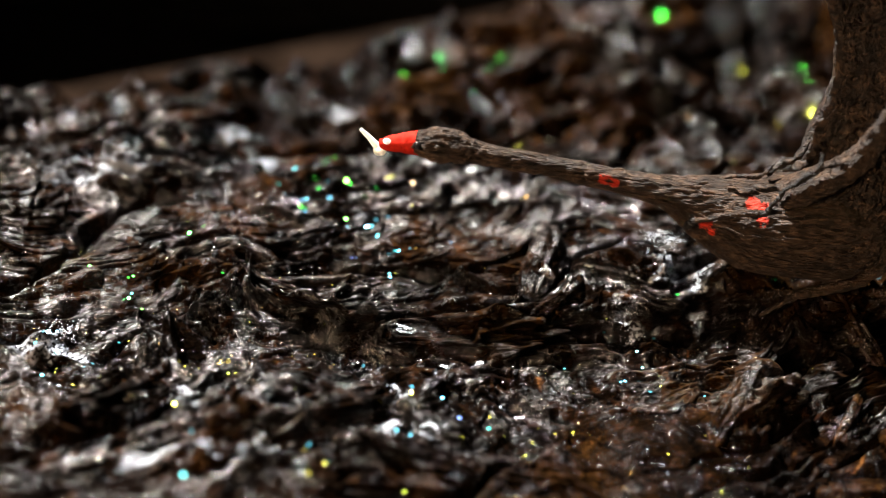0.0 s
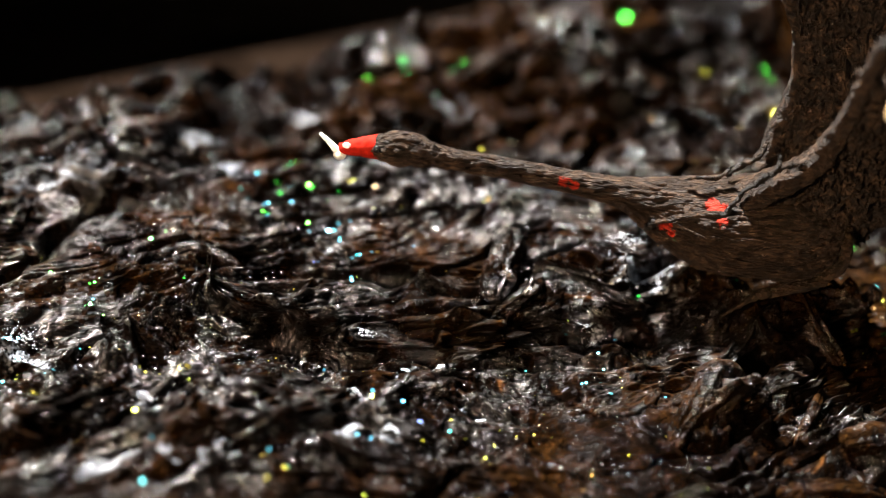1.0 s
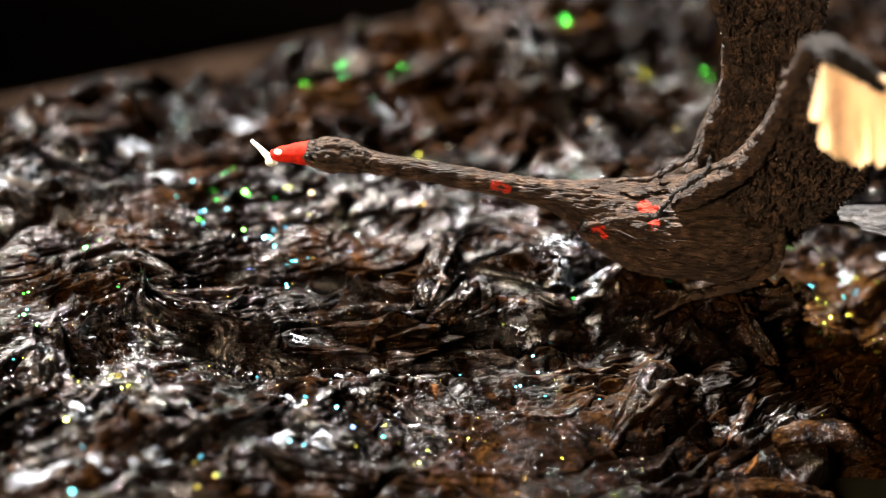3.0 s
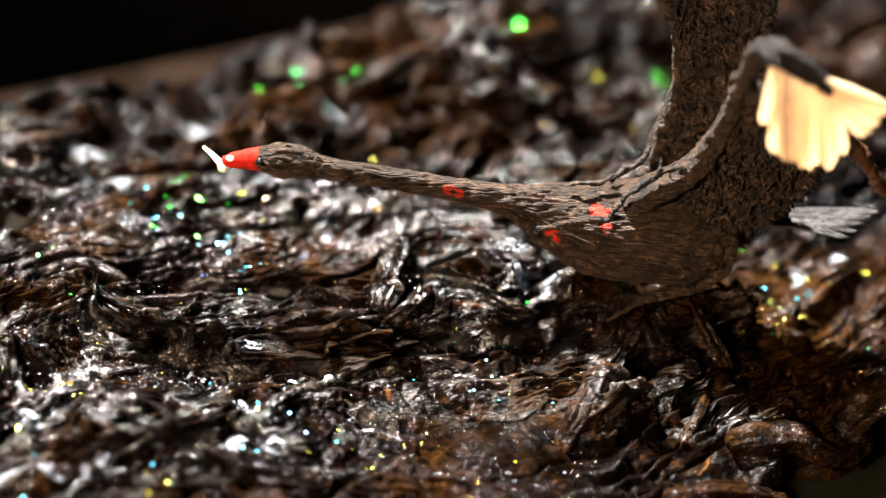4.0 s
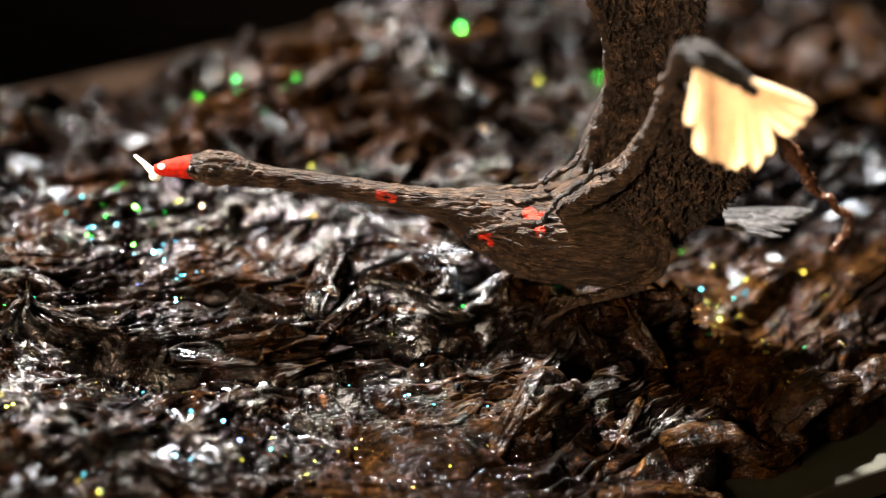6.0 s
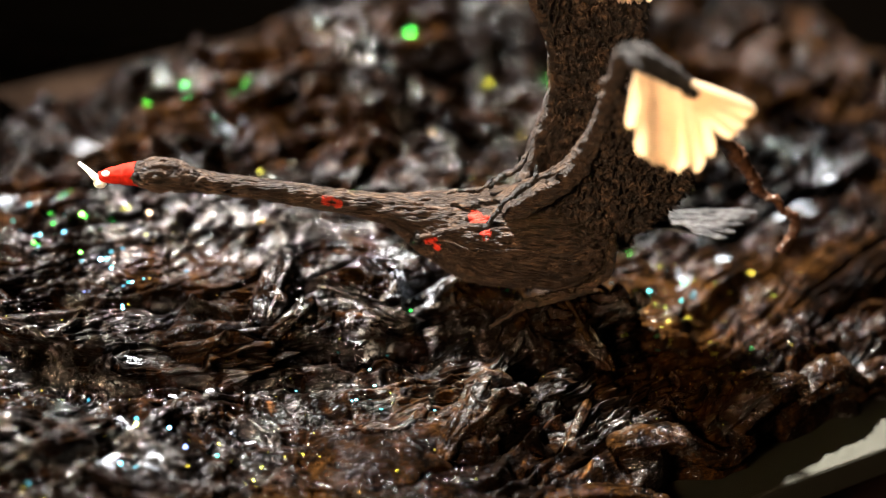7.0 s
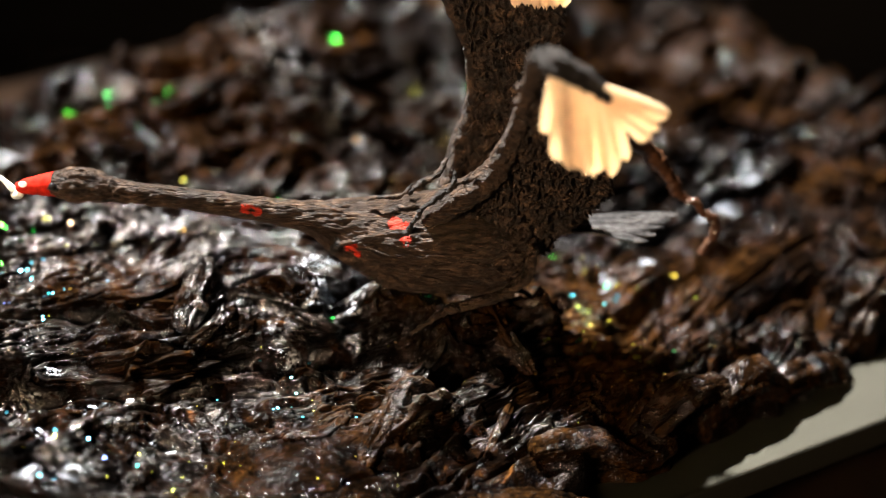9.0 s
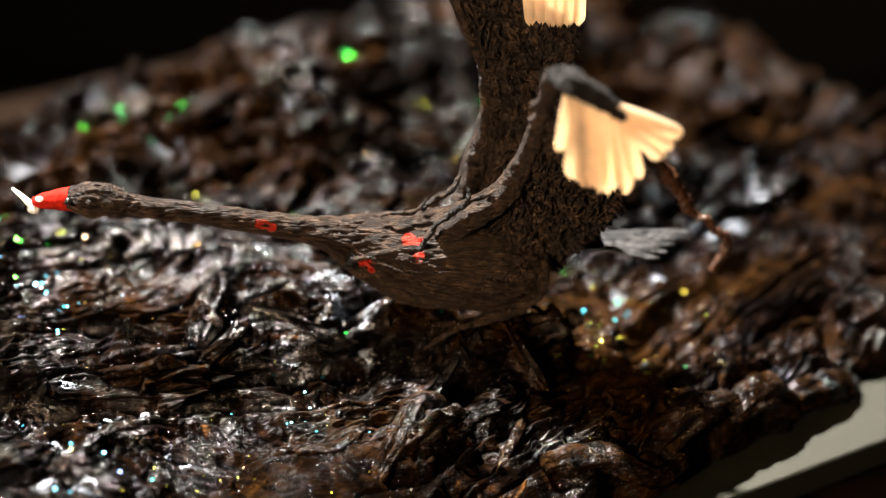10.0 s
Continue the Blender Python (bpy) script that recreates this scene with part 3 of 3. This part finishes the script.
def build_swan():
    sc = Sculpt()
    red = [(0.9, -1.2, 31.6, 1.4), (-32.7, 1.2, 32.6, 1.6), (-30.8, 1.4, 31.6, 1.2), (-2.1, 0.6, 31.3, 1.7), (0.2, -0.2, 30.6, 1.4), (0.1, -2.2, 28.4, 1.2), (-11.0, 0.4, 24.8, 1.5), (-9.4, 0.2, 23.6, 1.0)]
    body = [
        (-74, 1.5, 36.6, 1.5, 1.6), (-71.5, 0.8, 37.0, 2.6, 2.7), (-68.5, 0.5, 37.4, 3.4, 3.6), (-65.5, 0.6, 37.3, 3.5, 3.7), (-62, 1, 36.5, 2.9, 2.9),
        (-58, 1.5, 35.6, 2.2, 2.3), (-44, 3, 33.4, 2.2, 2.3), (-30, 4.5, 30.8, 2.4, 2.5), (-20, 5.5, 28.8, 3.2, 3.5), (-14, 6.2, 26.8, 5.0, 6),
        (-8, 6.5, 24.7, 7.4, 8.3), (0, 6.4, 23, 9.6, 10.6), (10, 6.2, 23.4, 11, 11.0), (19.5, 7, 23, 9.8, 10.8), (26, 9, 26.5, 6.5, 6.2), (33, 11, 27.5, 4, 3.2), (40, 13, 26.6, 2, 1.4),
    ]
    tube(sc, body, 420, 220, P_, 0.40, 1.3, (0.3, 1, 1), incised=0.5)
    # beak and its white tip
    tube(sc, [(-71.8, 0.8, 37.2, 2.3, 2.6), (-74.5, 1.2, 36.6, 1.9, 2.1), (-77.5, 1.8, 35.8, 1.5, 1.7), (-79.6, 2.2, 35.2, 0.8, 1.1)], 40, 30, R_, 0.3, 0.5)
    tube(sc, [(-83.8, 2.3, 38.2, 0.35, 0.35), (-82.2, 2.4, 36.6, 0.55, 0.55), (-80.4, 2.2, 34.8, 0.8, 0.8), (-79.6, 2.0, 34.0, 0.9, 0.9)], 16, 10, W_, 0.1, 1.0)
    ball(sc, (-79.6, 1.8, 33.8), 1.15, W_, (1.2, 1, 0.9))
    ball(sc, (-78.2, 0.6, 36.9), 0.75, W_, (1.2, 0.7, 0.9))
    ball(sc, (-71.9, -2.3, 38.4), 0.85, E_)
    # near wing: arm, inner plumage, black wrist, ivory primaries
    arm = [(1, 6, 30, 2.0, 2.0), (9.5, 3, 37, 2.3, 2.3), (15.9, 0, 43.6, 2.3, 2.3), (19.5, -4, 53.8, 2.1, 2.1), (20.6, -9, 64.5, 1.8, 1.8), (20.7, -15, 74.4, 1.7, 1.7), (20.1, -22, 82, 1.8, 1.8), (22.8, -27, 84.6, 1.6, 1.5), (29, -28, 81.6, 1.4, 1.2), (32, -28, 79.6, 0.7, 0.7)]
    tube(sc, arm[:7], 120, 36, P_, 0.45, 0.9, incised=0.2)
    tube(sc, arm[6:], 30, 22, D_, 0.6, 0.8)
    sheet(sc, [(5, 3.5, 29), (14, 0.6, 41), (18.6, -2.8, 52), (20.4, -8, 62.5), (21.4, -14.4, 71)], [(30, 5, 22), (38, 4, 33), (42, 2, 42), (37, -3, 55), (30, -8.6, 66)], 240, 170, N_, 3.0, 1.0, 2.6)
    tips = [(21.9, 70.2, 0.0, 2.2), (25.2, 64.6, 0.6, 3.8), (27.8, 62.8, 0.2, 3.7), (30.4, 61.8, 0.9, 3.8), (33.0, 61.6, 0.1, 3.6), (35.6, 62.4, 0.6, 3.6), (37.6, 65.0, 0.0, 3.2)]
    for k, (x, z, dy, w) in enumerate(tips):
        root = (22.3 + k * 1.7, -27.5, 83.5 - k * 0.85)
        feather(sc, root, (x, -29.5 - dy, z), w, I_, (0.1, -1, 0.25), 0.8, seed=k)
    for k, (x, z) in enumerate([(44.6, 74.4), (43.4, 72.0), (41.6, 69.6)]):
        feather(sc, (30 + k * 0.4, -28, 80 - k * 0.9), (x, -28.5 - k * 0.4, z), 3.0, I_, (0.2, -1, 0.4), 0.5, seed=20 + k)
    for k in range(13):
        x = 20 + k * 1.0
        feather(sc, (x - 0.5, -27 + 0.5 * math.sin(k), 86.2 - k * 0.5), (x + 1.2 + 0.5 * math.sin(k * 2.1), -29.4, 82.6 - k * 0.45), 1.9, D_, (0.2, -1, 0.3), 0.3, seed=40 + k)
    # far wing
    lead = [(10.5, 18, 30, 2.6, 2.6), (11.8, 19.5, 39, 2.2, 2.2), (14.0, 20, 50, 1.8, 1.8), (12.4, 20, 62, 1.5, 1.5), (8.4, 20, 71, 1.6, 1.6), (4.5, 20, 80, 1.8, 1.8), (3, 20, 89, 1.8, 1.8), (4.6, 19.4, 95, 1.4, 1.4)]
    tube(sc, lead, 90, 18, N_, 0.5, 0.7)
    sheet(sc, [(10.5, 18, 28), (12.8, 19.5, 42), (14.4, 20, 54), (11.2, 20, 66), (6, 20, 76), (3.6, 20, 87), (4.6, 19.4, 94)],
          [(33, 12, 26), (39, 14, 36), (36, 16, 46), (32, 18, 56), (31, 19, 66), (31, 19, 74), (30, 19, 84)], 280, 150, N_, 3.0, 1.0, 2.2)
    for k in range(6):
        feather(sc, (17.5 + k * 2.2, 14.5, 90), (20.4 + k * 1.9, 13.4, 75.6 + 0.3 * math.sin(k * 1.7)), 2.9, I_, (0, -1, 0.2), 0.4, seed=60 + k)
    # tail
    for k in range(9):
        f = k / 8
        feather(sc, (36, 11 + f * 3, 24.6 + 0.8 * f), (61 - 8 * (1 - f) - 3 * (k % 2), 7.5 + 9.5 * f, 24.4 + 1.4 * f), 1.9, G_, (0.05, -0.15, 1), 0.5, seed=80 + k)
    ball(sc, (18.8, -12, 70.4), 0.9, P_, (1, 1, 1.3))
    ball(sc, (19.4, -10.6, 66.6), 1.2, P_, (1.1, 1, 0.9))
    # plumes over the shoulder joint
    tube(sc, [(3, 1, 30.5, 0.6, 0.8), (7, -0.6, 35.0, 1.9, 2.6), (12, -1.6, 39.5, 2.0, 2.8), (17.5, -2.6, 45.5, 1.5, 2.2), (20.5, -5, 53, 0.6, 0.8)], 90, 50, P_, 0.6, 0.9, (0.5, 1, 0.5), incised=0.3)
    # folded leg under the belly and the wires that hold the bird
    tube(sc, [(27.4, 2, 28, 0.8, 0.8), (27.2, -0.6, 24.6, 1.3, 1.3), (26.0, -2.2, 20.1, 1.3, 1.3), (21, -3.6, 16.6, 1.3, 1.3), (14, -4.6, 14.6, 1.1, 1.1), (9.4, -5.2, 13.2, 0.9, 0.9), (5.4, -6, 10.4, 0.5, 0.5), (2.6, -6.6, 8.0, 0.25, 0.25)], 80, 18, P_, 0.5, 1.0, incised=0.3)
    ball(sc, (10.8, -5.6, 14.2), 1.2, P_, (1.4, 1, 1))
    tube(sc, [(17, 1, 14, 1.3, 1.3), (18, -1, 8, 1.1, 1.1), (19.5, -2, 3, 1.4, 1.4)], 24, 12, N_, 0.6, 0.9)
    tube(sc, [(22, 2, 15, 1.0, 1.0), (23.5, 1, 9, 0.9, 0.9), (24, 0, 3, 1.2, 1.2)], 24, 12, N_, 0.5, 0.9)
    # leg and claw
    leg = [(46, 14, 46, 2.2, 2.2), (51.5, 15.5, 43, 1.7, 1.7), (54.4, 16, 39.6, 2.0, 2.0), (57.4, 16, 36.4, 1.3, 1.3), (59.2, 16, 33.4, 1.5, 1.5), (61.4, 16, 30.6, 0.8, 0.8), (64.4, 15.4, 30.0, 0.7, 0.7), (66.4, 16, 27.4, 0.8, 0.8), (69.2, 16, 25.6, 0.9, 0.9), (69.8, 16, 22, 1.0, 1.0), (68.4, 16, 18.6, 0.8, 0.8), (68.0, 16, 16.4, 0.9, 0.9)]
    tube(sc, leg, 90, 14, K_, 0.75, 1.1)
    # twig and wire bound over the shoulder
    tube(sc, [(-13.8, 0.9, 25.0, 0.7, 0.7), (-11.5, -0.3, 26.4, 0.55, 0.55), (-8.6, -1.0, 28.0, 0.6, 0.6), (-5, -1.4, 29.2, 0.6, 0.6), (-2.0, -1.9, 30.1, 0.8, 0.8), (0.4, -2.0, 30.4, 0.5, 0.5)], 60, 12, P_, 0.3, 1.6)
    tube(sc, [(-0.9, -2.0, 29.8, 0.5, 0.5), (0.5, -2.8, 31.2, 0.65, 0.65), (1.2, -3.2, 33.6, 0.4, 0.4), (2.2, -3.6, 35.2, 0.5, 0.5), (2.9, -3.8, 37.4, 0.4, 0.4), (4.8, -4.1, 39.2, 0.5, 0.5), (6.4, -4.3, 41.4, 0.75, 0.75), (8.2, -4.4, 42.6, 0.5, 0.5), (8.9, -4.0, 44.6, 0.55, 0.55), (8.7, -3.0, 46.4, 0.3, 0.3)], 90, 12, D_, 0.4, 1.6)
    tube(sc, [(7.6, -4.2, 42.4, 0.4, 0.4), (9.6, -4.4, 44.0, 0.6, 0.6), (11.8, -4.4, 45.0, 0.5, 0.5), (14.0, -5.0, 46.6, 0.25, 0.25)], 30, 10, N_, 0.4, 1.4)
    tube(sc, [(-8, 4.6, 33.8, 0.2, 0.2), (-5, 4.0, 35.2, 0.4, 0.4), (-2, 4.4, 35.0, 0.45, 0.45), (0.5, 4.8, 36.6, 0.4, 0.4), (1.2, 5.2, 38.0, 0.2, 0.2)], 30, 8, N_, 0.4, 1.4)
    tube(sc, [(0.5, 6, 35.0, 0.4, 0.4), (3.5, 7, 37.2, 0.7, 0.7), (6.5, 8, 38.8, 0.7, 0.7), (8.5, 10, 41.5, 0.4, 0.4)], 30, 10, N_, 0.5, 1.2)
    tube(sc, [(-15.0, 1.6, 22.4, 0.2, 0.2), (-14.6, 1.0, 23.8, 0.8, 0.8), (-13.6, 0.6, 25.2, 0.9, 0.9), (-14.2, 1.0, 26.6, 0.3, 0.3)], 18, 10, D_, 0.35, 1.4)
    # modelled strokes over the body
    line = spline(body, 200)
    srng = random.Random(31)
    for k in range(380):
        i = srng.randrange(74, 176)
        a = srng.uniform(math.radians(165), math.radians(275))
        n, size, sag = srng.randint(6, 13), srng.uniform(0.07, 0.17), srng.uniform(-0.16, 0.2)
        q = []
        for f in (0.0, 0.35, 0.7, 1.0):
            c = line[min(199, i + int(f * n))]
            b = a + sag * f * f
            r = size * (0.3 if f in (0.0, 1.0) else 1.0)
            q.append((c[0], c[1] + (c[3] + 0.02) * math.cos(b), c[2] + (c[4] + 0.02) * -math.sin(b) * -1, r, r))
        tube(sc, q, 9, 6, P_, 0.08, 1.5, cap=False)
    verts = np.array(sc.verts) / 1000
    ob = mesh_object("swan_figurine", verts, sc.faces, [PLUMAGE, RED, DARK, TAILGREY, IVORY, WHITE, EYE, WIRE, WINGCLAY], face_mats=sc.mats)
    dist = np.stack([np.linalg.norm(np.array(sc.verts) - np.array(q[:3]), axis=1) / q[3] for q in red])
    at = ob.data.attributes.new("red", "FLOAT", "POINT")
    at.data.foreach_set("value", np.clip(1.15 - 0.66 * dist.min(0), 0, 1).astype(np.float32))
    return tagged(ob, "brown clay swan figurine with red beak and ivory wing feathers", "figurine")


build_swan()


# ---- glitter and crystals ----
def scatter(name, places, mat, size, flat, label, category, tilt, seed):
    """Tiny flakes (flat) or grains on the clay; places: x, y in metres."""
    rng = np.random.default_rng(seed)
    verts, faces = [], []
    for x, y in places:
        if sample(inside, np.array((y - Y0) / CELL), np.array((x - X0) / CELL)) < 0.003:
            continue
        z = max(float(ground_at(x + dx, y + dy)) for dx, dy in ((0, 0), (0.0004, 0), (-0.0004, 0), (0, 0.0004), (0, -0.0004)))
        r = size * rng.uniform(0.6, 1.25)
        n = Vector(rng.normal(0, tilt, 3) + [-0.14, -0.08, 1]).normalized()
        a = n.orthogonal().normalized()
        b = n.cross(a)
        c = Vector((x, y, z + r * 0.6 + 0.0002))
        k = len(verts)
        if flat:
            ring = [c + a * (r * math.cos(i * math.pi / 3)) + b * (r * math.sin(i * math.pi / 3)) for i in range(6)]
            verts += [p + n * r * 0.08 for p in ring] + [p - n * r * 0.08 for p in ring]
            faces += [tuple(k + i for i in range(6)), tuple(k + 11 - i for i in range(6))]
            faces += [(k + i, k + 6 + i, k + 6 + (i + 1) % 6, k + (i + 1) % 6) for i in range(6)]
        else:
            s = rng.uniform(0.5, 1.2, 3) * r
            verts += [c + a * s[0], c - a * s[0], c + b * s[1], c - b * s[1], c + n * s[2], c - n * s[2]]
            faces += [(k + i, k + j, k + 4) for i, j in ((0, 2), (2, 1), (1, 3), (3, 0))] + [(k + j, k + i, k + 5) for i, j in ((0, 2), (2, 1), (1, 3), (3, 0))]
    return tagged(mesh_object(name, verts, faces, [mat], smooth=False), label, category, kind="stuff")


def cluster(rng, cx, cy, r, n):
    return [(cx / 1000 + dx, cy / 1000 + dy) for dx, dy in rng.normal(0, r / 1000, (n, 2))]


flake_rng = np.random.default_rng(11)
GREEN = [(-13, 139), (-12, 141), (-12.5, 137), (-94, 42), (-96, 37), (-97, 22), (-130, -7), (-130, -12), (-134, -18), (-20, 65), (-14, 31), (6, 5), (-126, 1), (-79, 88), (40, 4), (50, 27)]
BLUE = [(-95, 33), (-93, 13), (-84, 6), (-76, 10), (-81, 21), (-67, 20), (-97, 24), (-143, -29), (-127, -32), (-82, -66), (51, 22), (40, 0), (-26, -25), (-70, -51)]
GOLD = [(-48, 30), (24, 91), (-42, 68), (32, 3), (32, -2), (53, 1), (-79, 37), (-79, 5), (66, 32), (29, -7)]
GREEN_FIELDS = [(-92, 34, 7, 7), (-115, 2, 12, 6), (48, 8, 16, 6), (-70, -50, 12, 3), (0, 90, 40, 8), (-70, 105, 25, 5), (-12, -4, 10, 3)]
BLUE_FIELDS = [(-94, 28, 6, 9), (-74, 12, 7, 8), (-138, -28, 7, 12), (-100, -60, 14, 6), (-24, -22, 7, 8), (46, 16, 10, 5), (-62, -46, 12, 6)]
GOLD_FIELDS = [(46, 0, 16, 8), (-76, 26, 10, 5), (-95, -58, 16, 5), (-40, -50, 18, 5), (10, 70, 40, 8)]
for name, mat, key, fields, look_of in (("green_glitter", GREEN_FOIL, GREEN, GREEN_FIELDS, "scattered green foil glitter flakes on the dark clay"),
                                        ("blue_glitter", BLUE_FOIL, BLUE, BLUE_FIELDS, "scattered blue and turquoise foil glitter flakes on clay"),
                                        ("gold_glitter", GOLD_FOIL, GOLD, GOLD_FIELDS, "scattered gold and yellow foil glitter flakes on clay")):
    flake_at = [(x / 1000 + dx, y / 1000 + dy) for x, y in key for dx, dy in ((0, 0), (0.0009, 0.0006))]
    for cx, cy, r, n in fields:
        flake_at += cluster(flake_rng, cx, cy, r, n)
    scatter(name, flake_at, mat, 0.00036, True, look_of, "glitter", 0.30, 3)
dust_at = [p for cx, cy, r, n in [(48, -4, 18, 260), (-60, -48, 30, 80), (-20, -20, 25, 50), (-110, -30, 25, 60)] for p in cluster(flake_rng, cx, cy, r, n)]
scatter("gold_glitter_dust", dust_at, GOLD_FOIL, 0.00012, True, "fine gold glitter dust sprinkled on the clay", "glitter", 0.4, 4)
sparkle_at = [(x, y) for x, y in flake_rng.uniform((-0.16, -0.050), (0.0, 0.06), (1700, 2)) if inside[int((y - Y0) / CELL), int((x - X0) / CELL)] > 0.004]
scatter("silver_glitter_dust", sparkle_at, SILVER_FOIL, 0.00007, True, "fine silver glitter dust sprinkled over the dark clay", "glitter", 0.5, 6)
grain_at = [(x, y) for x, y in flake_rng.uniform((-0.155, -0.068), (0.0, -0.044), (260, 2))]
grain_at += [p for cx, cy, r in FROST for p in cluster(flake_rng, cx, cy, r * 0.5, int(52 * r))]
scatter("white_crystals", grain_at, CRYSTAL, 0.00012, False, "clusters of white sparkling crystal grains on the clay", "crystals", 1.0, 5)


# ---- rolls and shreds of clay standing out of the ground ----
def clay_roll(rows, seed, sides=34, rings=64, name="clay_roll"):
    """A knobbly, streaked roll of clay through rows of (x, y, lift over the ground, radius), in mm."""
    rng = random.Random(seed)
    pts3 = [(x, y, float(ground_at(x / 1000, y / 1000)) * 1000 + lift - 0.45 * r, r * rng.uniform(0.9, 1.15), r * rng.uniform(0.75, 1.0)) for x, y, lift, r in rows]
    ends = [(*pts3[0][:2], pts3[0][2] - 1.5, 0.15, 0.15)], [(*pts3[-1][:2], pts3[-1][2] - 1.5, 0.15, 0.15)]
    path = spline(ends[0] + pts3 + ends[1], rings)
    out = np.zeros((rings, sides, 3))
    shift = Vector((seed * 3.7, seed * 1.3, 0))
    for i in range(rings):
        d = Vector(path[min(i + 1, rings - 1), :3] - path[max(i - 1, 0), :3]).normalized()
        side = d.cross(Vector((0, 0, 1)))
        side = side.normalized() if side.length > 0.05 else Vector((1, 0, 0))
        up = side.cross(d)
        for j in range(sides):
            a = 2 * math.pi * j / sides
            n = side * math.cos(a) + up * math.sin(a)
            r = max(path[i, 3], 0.1) * abs(math.cos(a)) + max(path[i, 4], 0.1) * (1 - abs(math.cos(a)))
            streak = noise.fractal(Vector((i * 0.022, 3.4 * math.cos(a), 3.4 * math.sin(a))) + shift, 1.0, 2.1, 3)
            knob = noise.fractal(Vector(path[i, :3]) * 0.35 + n * 0.8 + shift, 1.0, 2.0, 3)
            fine = noise.noise(Vector((i * 0.12, 7 * math.cos(a), 7 * math.sin(a))) + shift)
            out[i, j] = Vector(path[i, :3]) + n * r * (1 + 0.42 * streak + 0.22 * knob + 0.16 * fine)
    sc = Sculpt()
    sc.grid(out, 0, closed=True)
    ob = mesh_object(name, np.array(sc.verts) / 1000, sc.faces, [CLAY], CLAY_GROUND)
    x, y = rows[len(rows) // 2][:2]
    at = ob.data.attributes.new("ochre", "FLOAT", "POINT")
    warm = min(1.0, 0.12 + 0.8 * min(1, max(0, x / 50)) + 0.6 * min(1, max(0, (-14 - y) / 10)) * min(1, max(0, (x + 40) / 20)))
    at.data.foreach_set("value", np.full(len(sc.verts), warm * (0.4 if x > 25 else 0.7), np.float32))
    at = ob.data.attributes.new("gloss_shade", "FLOAT", "POINT")
    at.data.foreach_set("value", np.full(len(sc.verts), 0.45 if x > -15 else 0.8, np.float32))
    return ob


MIDDLE_ROLLS = [
    [(-43, 19, 1.5, 2.4), (-42, 12, 3.6, 2.9), (-44, 4, 3.2, 2.9), (-45, -3, 1, 2.4)],
    [(-8, -38, 0, 1.6), (-3, -29, 0.6, 2.2), (1, -21, 1.2, 2.4), (6, -18, 0.6, 1.8)],
]
RIGHT_ROLLS = [
    [(14, -48, 0, 2.4), (30, -43, 0.8, 3.0), (45, -38, 0.9, 2.8), (58, -29, 0, 1.8)],
    [(28, -35, 0.5, 2.2), (40, -31, 2.0, 3.0), (51, -30, 1.5, 2.6), (57, -25, 0, 1.8)],
    [(52, -24, 0, 2.4), (60, -18, 1.8, 3.4), (69, -12, 1.0, 2.8)],
    [(70, -13, 0, 2.6), (77, -7, 2.4, 3.8), (85, -3, 1.5, 3.4)],
    [(84, -3, 0.5, 2.8), (92, 2, 2.2, 3.6), (101, 8, 1.0, 2.8)],
    [(16, -6, 0, 2.6), (24, -1, 2.8, 3.0), (31, 6, 2.0, 2.4)],
    [(28, -12, 0, 1.6), (24, -6, 2.0, 2.4), (18, 2, 3.0, 2.6)],
]
for k, rows in enumerate(MIDDLE_ROLLS + RIGHT_ROLLS):
    clay_roll(rows, 100 + k)
curl_rng = random.Random(77)
for k in range(24):
    x, y = curl_rng.uniform(-150, 70), curl_rng.uniform(-62, 150)
    gx, gy = int((x / 1000 - X0) / CELL), int((y / 1000 - Y0) / CELL)
    if inside[gy, gx] < 0.010 or y > 85:
        continue
    a = float(theta[gy, gx]) + curl_rng.uniform(-0.35, 0.35)
    size, r, up = curl_rng.uniform(4, 11), curl_rng.uniform(0.7, 1.8), curl_rng.uniform(0.2, 1.8)
    bend = curl_rng.uniform(-0.6, 0.6)
    clay_roll([(x - size * math.cos(a), y - size * math.sin(a), 0, r * 0.7), (x, y, up, r),
               (x + size * math.cos(a + bend), y + size * math.sin(a + bend), 0, r * 0.6)], 200 + k, 22, 36, "clay_shred")
